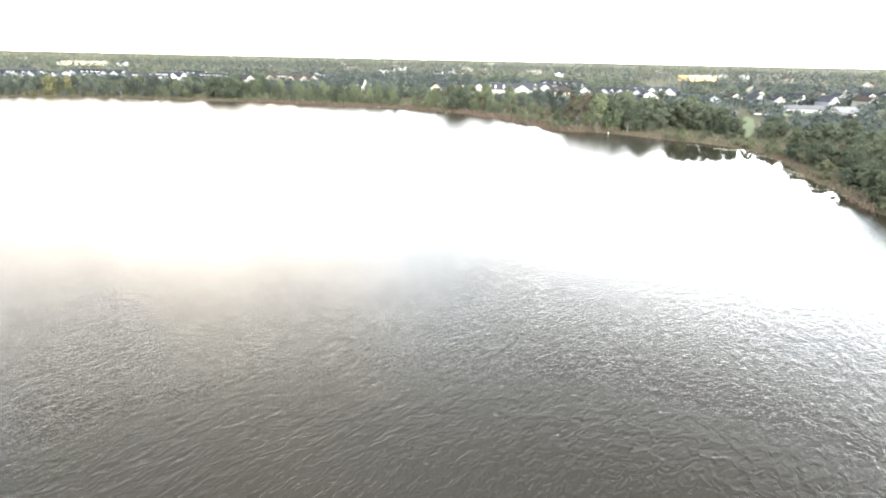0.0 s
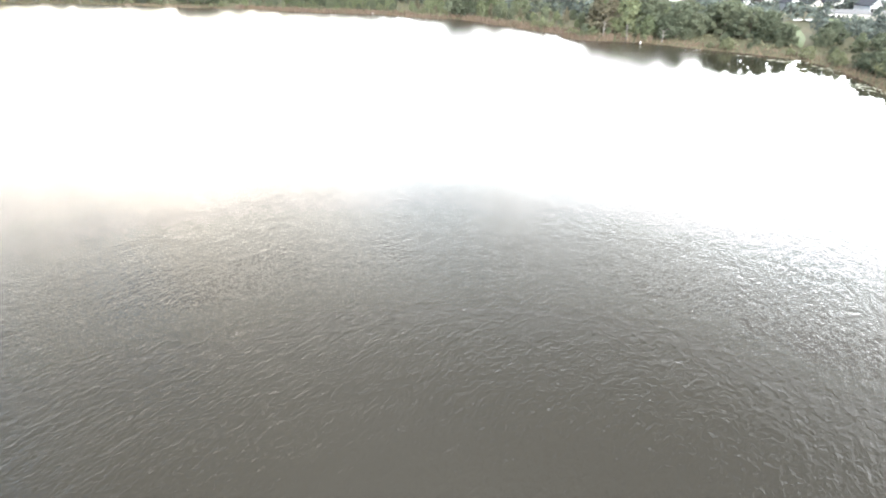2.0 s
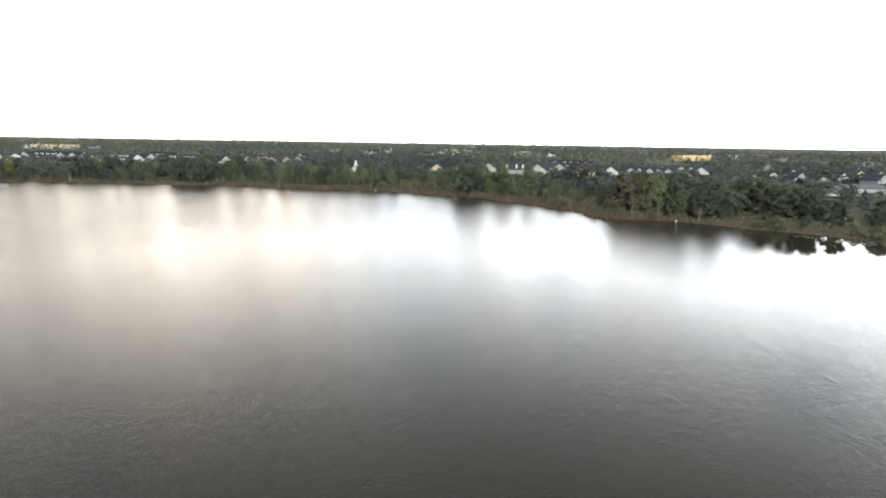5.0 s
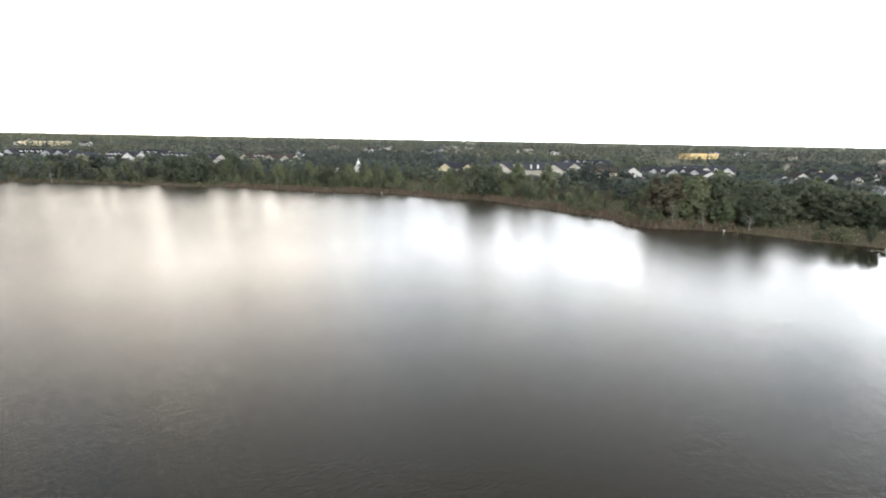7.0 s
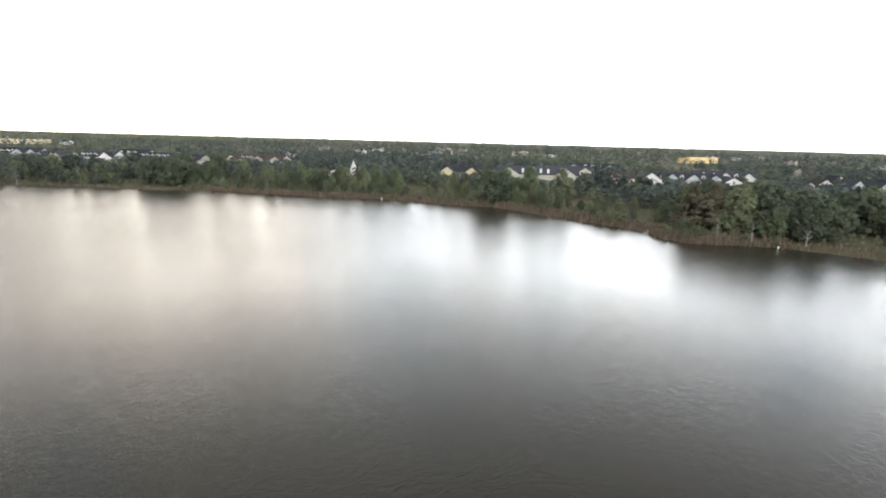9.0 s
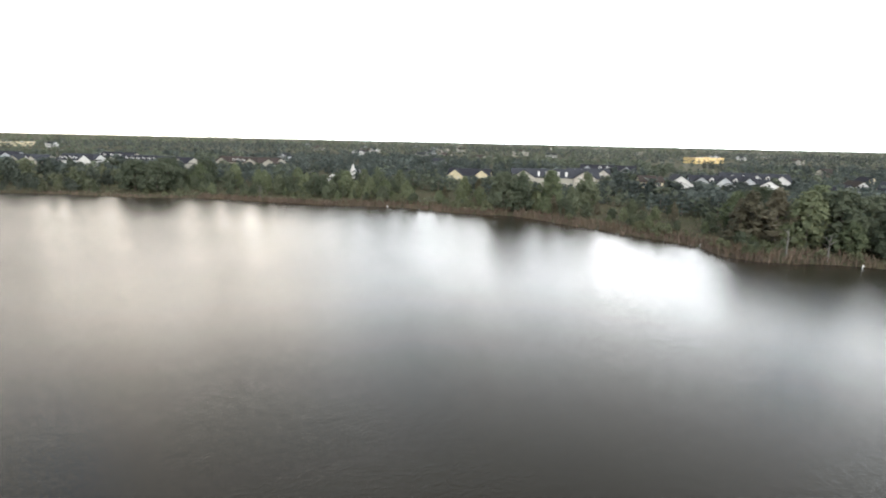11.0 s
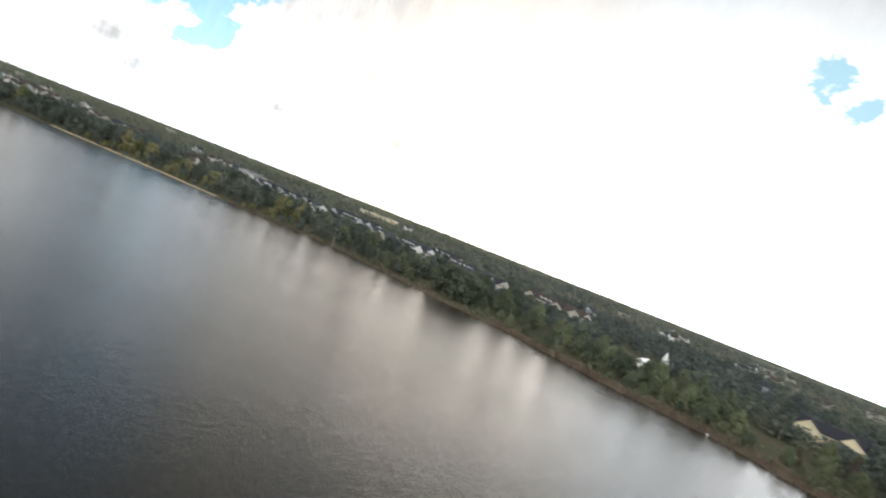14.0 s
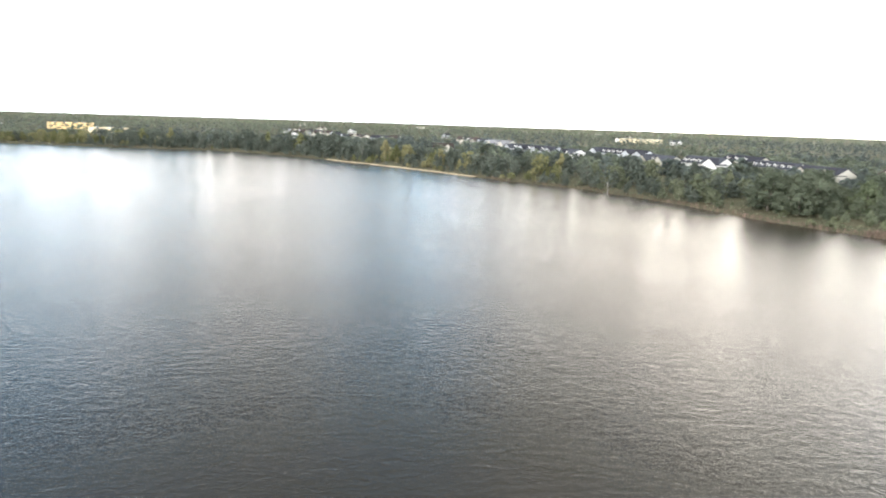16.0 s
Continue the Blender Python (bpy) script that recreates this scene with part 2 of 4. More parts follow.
# ochre with the warm glow of sunlight put into the colour
SUNLIT_OCHRE = material("sunlit_ochre_stucco", (0.62, 0.45, 0.21), 0.8, 0.88, 0.2, 0.05)
SHINGLE = material("dark_shingles", (0.042, 0.043, 0.052), 0.9, 0.65, 1.2, 0.12, 0.03, shine=0.06)
BROWN = material("brown_shingles", (0.062, 0.05, 0.046), 0.9, 0.65, 1.2, 0.12, 0.03, shine=0.06)
SLATE = material("grey_shingles", (0.19, 0.19, 0.20), 0.9, 0.7, 1.2, 0.12, 0.03, shine=0.06)
MEMBRANE = material("white_roof_membrane", (0.72, 0.71, 0.68), 0.7, 0.85, 0.1, 0.03)
GLASS = material("window_glass", (0.035, 0.04, 0.048), 0.08, 0.9, 0.5, 0.1)
CARPAINT = material("white_car_paint", (0.75, 0.76, 0.77), 0.25, 0.97, 0.5, 0.08)
DARKPAINT = material("dark_car_paint", (0.06, 0.07, 0.09), 0.25, 0.9, 0.5, 0.1)
RUBBER = material("tyre_rubber", (0.025, 0.025, 0.026), 0.9, 0.8, 2.0, 0.05)


# ---- mesh helpers ----
def mesh(name, verts, faces, mat):
    me = bpy.data.meshes.new(name)
    me.from_pydata([tuple(v) for v in verts], [], [tuple(f) for f in faces])
    me.materials.append(mat)
    me.update()
    return me


def part(name, me, parent=None, at=None, label=""):
    """One mesh object, under a thing or a part."""
    ob = new(name, me)
    if parent is not None:
        ob.parent = parent
    if at is not None:
        ob.matrix_local = at
    return tagged(ob, label)


def empty(name, m, label, category, group=""):
    ob = new(name)
    ob.empty_display_size = 0.5
    ob.matrix_world = m
    return tagged(ob, label, category, group)


def block(x0, x1, y0, y1, z0, z1):
    v = [(x, y, z) for z in (z0, z1) for y in (y0, y1) for x in (x0, x1)]
    return v, [(0, 2, 3, 1), (4, 5, 7, 6), (0, 1, 5, 4), (2, 6, 7, 3), (0, 4, 6, 2), (1, 3, 7, 5)]


def joined(*pieces):
    verts, faces = [], []
    for v, f in pieces:
        k = len(verts)
        verts += v
        faces += [tuple(i + k for i in q) for q in f]
    return verts, faces


def gabled(length, depth, eave, ridge, base=-1.0):
    """Walls under a saddle roof, the ridge along x."""
    a, d = length / 2, depth / 2
    v = []
    for x in (-a, a):
        v += [(x, -d, base), (x, d, base), (x, d, eave), (x, 0, ridge), (x, -d, eave)]
    return v, [(0, 4, 3, 2, 1), (5, 6, 7, 8, 9), (0, 5, 9, 4), (1, 2, 7, 6), (0, 1, 6, 5), (4, 9, 8, 3), (3, 8, 7, 2)]


def saddle(length, depth, eave, ridge, over=0.5, thick=0.28):
    """Two roof slabs with overhang and thickness."""
    a, d = length / 2 + over, depth / 2
    slope = (ridge - eave) / d
    out, low = d + over, eave - slope * over
    v = []
    for x in (-a, a):
        for s in (0.03, thick):
            v += [(x, -out, low + s), (x, 0, ridge + s), (x, out, low + s)]
    return v, [(0, 1, 4, 3), (1, 2, 5, 4), (6, 9, 10, 7), (7, 10, 11, 8), (3, 4, 10, 9), (4, 5, 11, 10), (0, 6, 7, 1), (1, 7, 8, 2), (0, 3, 9, 6), (2, 8, 11, 5)]


# ---- the lake's outline and the lie of the land ----
SHORE = [(-745, 60), (-676, 191), (-632, 247), (-592, 294), (-561, 334), (-495, 367), (-418, 386), (-347, 400), (-286, 407), (-242, 417),
         (-190, 413), (-148, 404), (-115, 403), (-75, 388), (-37, 381), (-6, 363), (14, 355), (38, 322), (55, 298), (58, 278),
         (84, 270), (104, 254), (127, 231), (125, 199), (118, 172), (113, 149), (109, 125), (112, 60), (95, -60), (-60, -160),
         (-350, -170), (-640, -80)]


def outline():
    """The shore as a smooth closed line, a point every few metres, with small bays."""
    p = np.array(SHORE, float)
    pts = []
    for i in range(len(p)):
        a, b, c, d = p[i - 1], p[i], p[(i + 1) % len(p)], p[(i + 2) % len(p)]
        steps = max(3, int(np.linalg.norm(c - b) / 6))
        for t in np.arange(steps) / steps:
            pts.append(0.5 * (2 * b + (c - a) * t + (2 * a - 5 * b + 4 * c - d) * t ** 2 + (3 * b - a - 3 * c + d) * t ** 3))
    pts = np.array(pts)
    tan = np.roll(pts, -1, 0) - np.roll(pts, 1, 0)
    tan /= np.linalg.norm(tan, axis=1)[:, None]
    out = np.stack([-tan[:, 1], tan[:, 0]], 1)
    wob = np.array([noise.noise(Vector((x * 0.055, y * 0.055, 3.1))) + 0.5 * noise.noise(Vector((x * 0.16, y * 0.16, 7.7))) for x, y in pts])
    return pts + out * (wob * 2.6)[:, None], out


LINE, OUT = outline()


def offshore(x, y):
    """Metres from the shore line: above zero on land, below zero in the lake."""
    q = np.stack([np.ravel(x), np.ravel(y)], 1).astype(float)
    a, b = LINE, np.roll(LINE, -1, 0)
    if len(q) < 4:
        e = b - a
        w = q[:, None] - a[None]
        t = np.clip((w * e).sum(2) / (e * e).sum(1), 0, 1)
        near = np.linalg.norm(w - t[..., None] * e, axis=2).min(1)
        cross = (a[:, 1] > q[:, 1:]) != (b[:, 1] > q[:, 1:])
        flat = np.where(e[:, 1] == 0, 1e-9, e[:, 1])
        hits = cross & (q[:, :1] < a[:, 0] + (q[:, 1:] - a[:, 1]) * e[:, 0] / flat)
        return np.where(hits.sum(1) % 2 == 1, -near, near)
    best, inside = np.full(len(q), 1e9), np.zeros(len(q), bool)
    for i in range(len(a)):
        e = b[i] - a[i]
        t = np.clip(((q - a[i]) @ e) / (e @ e), 0, 1)
        best = np.minimum(best, np.hypot(*(q - a[i] - t[:, None] * e).T))
        cross = (a[i, 1] > q[:, 1]) != (b[i, 1] > q[:, 1])
        if cross.any() and e[1] != 0:
            inside ^= cross & (q[:, 0] < a[i, 0] + (q[:, 1] - a[i, 1]) * e[0] / e[1])
    return np.where(inside, -best, best)


def rise(d):
    """Height of the ground by its distance from the shore."""
    d = np.asarray(d, float)
    return np.where(d < 0, np.maximum(d * 0.12, -3.0), np.minimum(d * 0.11, 1.0) + 1.5 * np.clip((d - 9) / 60, 0, 1))


def ground_z(x, y):
    return float(rise(offshore(np.array([x]), np.array([y])))[0])


def axis(lo, hi, step, reach_lo, reach_hi):
    mid = list(np.arange(lo, hi + 0.1, step))
    k, s = hi, step
    while k < reach_hi:
        s *= 1.22
        k += s
        mid.append(min(k, reach_hi))
    k, s = lo, step
    while k > reach_lo:
        s *= 1.22
        k -= s
        mid.insert(0, max(k, reach_lo))
    return np.array(mid)


def make_ground():
    xs, ys = axis(-780, 320, 7, -5200, 5200), axis(-190, 560, 7, -2600, 5600)
    gx, gy = np.meshgrid(xs, ys)
    d = offshore(gx, gy)
    z = rise(d)
    bumps = np.array([noise.noise(Vector((x * 0.02, y * 0.02, 0.3))) for x, y in zip(gx.ravel(), gy.ravel())])
    z = z + np.where(d > 6, bumps * 0.35 * np.clip((d - 6) / 20, 0, 1), 0)
    v = np.stack([gx.ravel(), gy.ravel(), z], 1)
    nx = len(xs)
    i = (np.arange(len(ys) - 1)[:, None] * nx + np.arange(nx - 1)[None]).ravel()
    f = np.stack([i, i + 1, i + nx + 1, i + nx], 1)
    me = mesh("ground", v.tolist(), f.tolist(), GROUND)
    me.polygons.foreach_set("use_smooth", [True] * len(me.polygons))
    tagged(new("ground", me), "flat wooded land of grass and leaf litter round the lake", "ground", kind="structure")
    w = mesh("lake_water", [(-880, -280, 0), (230, -280, 0), (230, 470, 0), (-880, 470, 0)], [(0, 1, 2, 3)], WATER)
    tagged(new("lake_water", w), "grey wind-rippled lake water reflecting bright clouds", "water", kind="structure")


make_ground()


def along(x0, x1, top=True):
    """Indices of shore points between two x, on the northern side."""
    return [i for i, (x, y) in enumerate(LINE) if x0 <= x <= x1 and (y > 130) == top]


def strip(name, x0, x1, near, far, mat, lift, label, category):
    """A sheet laid along the shore between two distances from it."""
    idx = along(x0, x1)
    v, f = [], []
    for k, i in enumerate(idx):
        for d in np.linspace(near, far, 5):
            jag = 1 + 0.35 * noise.noise(Vector((LINE[i][0] * 0.08, d, 5.0)))
            p = LINE[i] + OUT[i] * d * jag
            v.append((p[0], p[1], ground_z(p[0], p[1]) + lift))
    for k in range(len(idx) - 1):
        for j in range(4):
            a = k * 5 + j
            f.append((a, a + 5, a + 6, a + 1))
    tagged(new(name, mesh(name, v, f, mat)), label, category, kind="structure")


strip("beach", -450, -304, -0.4, 2.8, SAND, 0.10, "narrow strip of pale sand along the shore", "beach")


# ---- trees ----
def cards(rng, centre, radius, count, size, squash=0.8, lean=(0, 0, 0)):
    """Leaf sprays on a lobe: small bent quads, denser towards the outside."""
    d = rng.normal(size=(count, 3))
    d /= np.linalg.norm(d, axis=1)[:, None]
    r = radius * (0.5 + 0.85 * rng.random(count) ** 0.9)
    c = np.array(centre) + d * r[:, None] * (1, 1, squash)
    n = d * 0.28 + rng.normal(size=(count, 3)) * 0.4 + np.array(lean) + (0, 0, 0.5)
    n /= np.linalg.norm(n, axis=1)[:, None]
    u = np.cross(n, rng.normal(size=(count, 3)))
    u /= np.linalg.norm(u, axis=1)[:, None]
    w = np.cross(n, u)
    s = size * (0.6 + 0.8 * rng.random(count))[:, None]
    q = np.stack([c - u * s, c - w * s * 0.62 + n * s * 0.15, c + u * s, c + w * s * 0.62 + n * s * 0.15], 1)
    return q.reshape(-1, 3)


def core(rng, centre, radius, squash):
    """The dense inside of a lobe: a small rounded block of leaf mass."""
    k = radius * 0.44
    p = np.array([(x, y, z) for z in (-1, 1) for y in (-1, 1) for x in (-1, 1)], float) * k * (1, 1, squash) * (0.8 + 0.4 * rng.random((8, 1))) + centre
    return p[[0, 2, 3, 1, 4, 5, 7, 6, 0, 1, 5, 4, 2, 6, 7, 3, 0, 4, 6, 2, 1, 3, 7, 5]]


def limb(a, b, ra, rb, sides=5):
    a, b = Vector(a), Vector(b)
    m = (b - a).to_track_quat("Z", "Y").to_matrix()
    v = []
    for p, r in ((a, ra), (b, rb)):
        v += [tuple(p + m @ Vector((r * math.cos(k * math.tau / sides), r * math.sin(k * math.tau / sides), 0))) for k in range(sides)]
    return v, [(k, (k + 1) % sides, sides + (k + 1) % sides, sides + k) for k in range(sides)]


def tree_shape(kind, seed, leaves=0, size=0.46, cores=99):
    """(trunk verts, trunk faces, crown verts) of a tree about 15 m high, or a shrub about 4 m."""
    rng = np.random.default_rng(seed)
    leaves = leaves or (520 if kind == "shrub" else 1500)
    H, W, bare, lobes, flat = {"oak": (15, 6.4, 0.12, 54, 0.85), "maple": (15, 5.2, 0.10, 50, 1.0), "willow": (15, 4.8, 0.07, 48, 1.15),
                               "cypress": (16, 3.6, 0.14, 40, 1.15), "shrub": (4, 2.6, 0.05, 16, 0.85)}[kind]
    trunk = [limb((0, 0, -0.6), (0.15, 0.1, H * 0.38), H * 0.026, H * 0.017, 7), limb((0.15, 0.1, H * 0.38), (0.3, -0.1, H * 0.82), H * 0.017, H * 0.005, 6)]
    crown = []
    for k in range(lobes):
        f = (k + 0.6) / lobes
        a = k * 2.4 + rng.random() * 0.9
        z = H * (bare + (0.93 - bare) * f)
        girth = math.sin(math.pi * min(0.97, 0.20 + 0.78 * f) ** 0.6) if kind == "cypress" else math.sqrt(1 - abs((f - 0.42) / 0.62) ** 2.4) * 0.9 if kind == "oak" else math.sin(math.pi * min(0.97, 0.20 + 0.78 * f) ** 0.95)
        out = W * girth * (0.25 + 0.68 * rng.random())
        c = (out * math.cos(a), out * math.sin(a), z - H * 0.03)
        r = W * (0.17 + 0.15 * rng.random()) * (0.7 + 0.4 * girth)
        if k % 4 == 0:
            trunk.append(limb((0.2, 0, z * 0.62), c, H * 0.009, H * 0.003, 4))
        crown.append(cards(rng, c, r, leaves // lobes, size * (0.6 if kind == "shrub" else 1), flat, (0.5 * math.cos(a), 0.5 * math.sin(a), 0.3 * f)))
        if k * cores // lobes != (k + 1) * cores // lobes:
            crown.append(core(rng, c, r, flat))
    v, fc = joined(*trunk)
    return v, fc, np.concatenate(crown)


def quads(count):
    return np.arange(count * 4).reshape(-1, 4)


def make_tree(kind, seed):
    v, f, c = tree_shape(kind, seed)
    word = {"oak": ("spreading dark green oak tree on the lake shore", "tree"), "maple": ("leafy mid-green tree on the lake shore", "tree"),
            "willow": ("pale grey-green willow-like tree at the waterside", "tree"), "cypress": ("thin rusty brown cypress at the waterside", "tree"),
            "shrub": ("low green waterside shrub", "shrub")}[kind]
    ob = empty("shrub" if kind == "shrub" else "tree", Matrix(), *word, "shore shrubs" if kind == "shrub" else "shore trees")
    part("trunk", mesh("trunk", v, f, BARK), ob)
    part("crown", mesh("crown", c.tolist(), quads(len(c) // 4).tolist(), LEAF[kind]), ob)
    return ob


PROTO, USED = {}, {}


def plant(kind, x, y, height, turn, rng, wide=1.0):
    """A tree of its own; the first of each shape is the model of the others."""
    key = (kind, int(rng.integers(4)))
    s = height / (4 if kind == "shrub" else 15)
    m = Matrix.LocRotScale((x, y, ground_z(x, y)), Euler((0, 0, turn)), (s * wide, s * wide, s))
    if key not in PROTO:
        PROTO[key] = make_tree(kind, 11 + 7 * len(PROTO))
        PROTO[key].matrix_world = m
        USED[key] = Matrix.Diagonal((1 / PROTO[key].scale[0], 1 / PROTO[key].scale[1], 1 / PROTO[key].scale[2], 1))
        return
    copy_thing(PROTO[key], m @ USED[key])


def woods(name, shapes, where, mats, label):
    """Many trees joined: where has rows of x, y, z, scale, turn, width, tint, which shape, which leaf."""
    trunk_v, trunk_f, trunk_t, k = [], [], [], 0
    leaf = [[], []]
    tint = [[], []]
    for x, y, z, s, a, w, t, i, m in where:
        tv, tf, c = shapes[int(i)]
        ca, sa = math.cos(a), math.sin(a)
        rot = np.array([[ca * w, -sa * w, 0], [sa * w, ca * w, 0], [0, 0, 1]]) * s
        leaf[int(m)].append(c @ rot.T + (x, y, z))
        tint[int(m)].append(np.full(len(c) // 4, t))
        if tv is not None:
            trunk_v.append(np.array(tv) @ rot.T + (x, y, z))
            trunk_f.append(np.array(tf) + k)
            trunk_t.append(np.full(len(tf), t))
            k += len(tv)
    for m in (0, 1):
        leaf[m] = np.concatenate(leaf[m]) if leaf[m] else np.zeros((0, 3))
    v = np.concatenate([*leaf, *trunk_v])
    n0, n1 = len(leaf[0]), len(leaf[1])
    f = [quads((n0 + n1) // 4)] + [q + n0 + n1 for q in trunk_f]
    f = np.concatenate(f)
    me = bpy.data.meshes.new(name)
    me.vertices.add(len(v))
    me.vertices.foreach_set("co", v.astype(np.float32).ravel())
    me.loops.add(f.size)
    me.loops.foreach_set("vertex_index", f.astype(np.int32).ravel())
    me.polygons.add(len(f))
    me.polygons.foreach_set("loop_start", np.arange(0, f.size, 4, dtype=np.int32))
    for mat in mats:
        me.materials.append(mat)
    slot = np.full(len(f), 2, np.int32)
    slot[:n0 // 4], slot[n0 // 4:(n0 + n1) // 4] = 0, 1
    me.polygons.foreach_set("material_index", slot)
    at = me.attributes.new("tint", "FLOAT", "FACE")
    at.data.foreach_set("value", np.concatenate([*tint[0], *tint[1], *trunk_t]).astype(np.float32))
    me.update(calc_edges=True)
    return tagged(new(name, me), label, "woods", kind="stuff")


# height of the shore wood by x, from west to east
TALL = [(-800, 10), (-640, 10), (-600, 14), (-480, 14.5), (-420, 13), (-380, 10.5), (-300, 10.5), (-240, 12), (-185, 12.5), (-165, 15), (-140, 15), (-120, 12.5), (-60, 12.5),
        (-40, 11.5), (-15, 9), (4, 10), (9, 16), (19, 16), (25, 8.5), (56, 8.5), (64, 14), (80, 15), (105, 13), (125, 11), (150, 11)]


def tall(x):
    return float(np.interp(x, [a for a, _ in TALL], [b for _, b in TALL]))


OPEN = [(-703, 1141, 46, 130), (416, 956, 36, 110)]   # large buildings seen over low ground: x, y, half width, depth
# open lawn, and low bushes before the park buildings: x, y to x, y, half width, share of the trees' height
LANES = [(128, 228, 190, 352, 3.6, 0.0), (203, 318, 241, 380, 9.0, 0.6), (214, 300, 253, 357, 8.0, 0.6), (146, 305, 156, 362, 6.0, 0.5)]


def lane(x, y):
    """How high a tree may grow here, as a share of its full height."""
    low = 1.0
    for x0, y0, x1, y1, half, share in LANES:
        ex, ey = x1 - x0, y1 - y0
        t = min(1.0, max(0.0, ((x - x0) * ex + (y - y0) * ey) / (ex * ex + ey * ey)))
        if math.hypot(x - x0 - t * ex, y - y0 - t * ey) < half:
            low = min(low, share)
    return low


BUILT = []        # footprints kept free of trees: x, y, radius
FRONT = []        # lakeward walls: x, y, yaw, length, depth, eave


def plant_shore():
    rng = np.random.default_rng(5)
    single, rest = [], []
    for i, (x, y) in enumerate(LINE):
        east = x > 100 and y < 225
        if y < 100 and x > -700:
            continue
        h = (13.0 if y < 178 else 9.0) if east else tall(x)
        for row, (d, share, kind) in enumerate(((4.5, 0.8, 0), (8.5, 0.72, 1), (14, 0.72, 1), (21, 0.7, 1), (30, 0.66, 1), (40, 0.6, 1))):
            if rng.random() > share * (0.92 if -60 < x < 56 else 1):
                continue
            marsh = (x > 62 and y > 215) or -180 < x < -128
            p = (x, y) + OUT[i] * (d + (7 if marsh and row else 0) + rng.normal() * 2.2)
            if offshore(np.array([p[0]]), np.array([p[1]]))[0] < 2.5:
                continue
            room = lane(p[0], p[1])
            if room == 0 and row:
                continue
            low = x > 104 and 0 < row < 4
            if low and rng.random() < 0.05:
                continue
            rec = (p[0], p[1], h * (0.54 + 0.62 * rng.random()) * (0.78 if low and not marsh else (1, 0.26 if marsh else 0.5, 0.45 if marsh else 0.62, 0.85, 1, 1)[row]) * max(room, 0.3), kind, row)
            near = x > -175
            (single if near and len(single) < 400 else rest).append(rec)
    # the trees that stand out of the belt
    for kind, x, y, h, wide in (("oak", 11, 369, 16.5, 1.25), ("oak", 17, 366, 15, 1.2), ("oak", -150, 421, 15.5, 1.35), ("oak", -161, 423, 16, 1.35), ("cypress", 78, 296, 16, 1.6), ("cypress", 72, 299, 15, 1.6),
                                ("maple", 84, 291, 17, 1.4), ("oak", 92, 289, 17.5, 1.25), ("oak", 102, 281, 15, 1.3), ("maple", 89, 281, 9.5, 1.4), ("oak", 96, 276, 9.5, 1.3), ("oak", 143, 170, 12, 1.4), ("oak", 136, 152, 11, 1.3), ("oak", 150, 192, 12, 1.3)):
        plant(kind, x, y, h, x * 0.7, rng, wide)
    for x, y, h, kind, row in single:
        if any(math.hypot(x - a, y - b) < 5 for a, b in ((11, 369), (17, 366), (-150, 421), (-161, 423), (78, 296), (92, 289), (102, 281))):
            continue
        if kind == 0:
            plant("shrub", x, y, 2.2 + 2.6 * rng.random(), rng.random() * 6.28, rng, 1.25)
        else:
            k = rng.choice(["oak", "maple", "willow", "cypress"], p=[0.34, 0.33, 0.21, 0.12])
            if -170 < x < -138 or 8 < x < 21 or (x > 92 and rng.random() < 0.6):
                k = "oak"
            plant(str(k), x, y, h, rng.random() * 6.28, rng, (1.3 if x > 92 else 1.0) + 0.25 * rng.random())
    shapes = [tree_shape(k, s, 330, 1.0, 8) for k, s in (("oak", 3), ("maple", 4), ("willow", 5), ("cypress", 6), ("oak", 8))]
    rows = []
    for x, y, h, kind, row in rest:
        s = (h if kind else 0.35 * h) / 15
        # yellow share by x: a few yellow trees, elsewhere sunlight painted into the leaves
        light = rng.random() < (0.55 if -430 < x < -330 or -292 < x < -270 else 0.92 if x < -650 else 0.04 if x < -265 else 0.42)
        rows.append((x, y, ground_z(x, y), s, rng.random() * 6.28, 1.0 + 0.4 * rng.random() + (0.3 if kind == 0 else 0), rng.random(), rng.integers(5), light))
    woods("shore_woods", shapes, [r for r in rows if r[0] > -265], [*WOODS_LEAF, BARK_T], "green trees crowding the lake shore")
    woods("yellowing_woods", shapes, [r for r in rows if r[0] <= -265], [WOODS_LEAF[0], SUNLIT_YELLOW_LEAF, BARK_T], "green trees and trees coloured yellow for sunlight on the western shore")


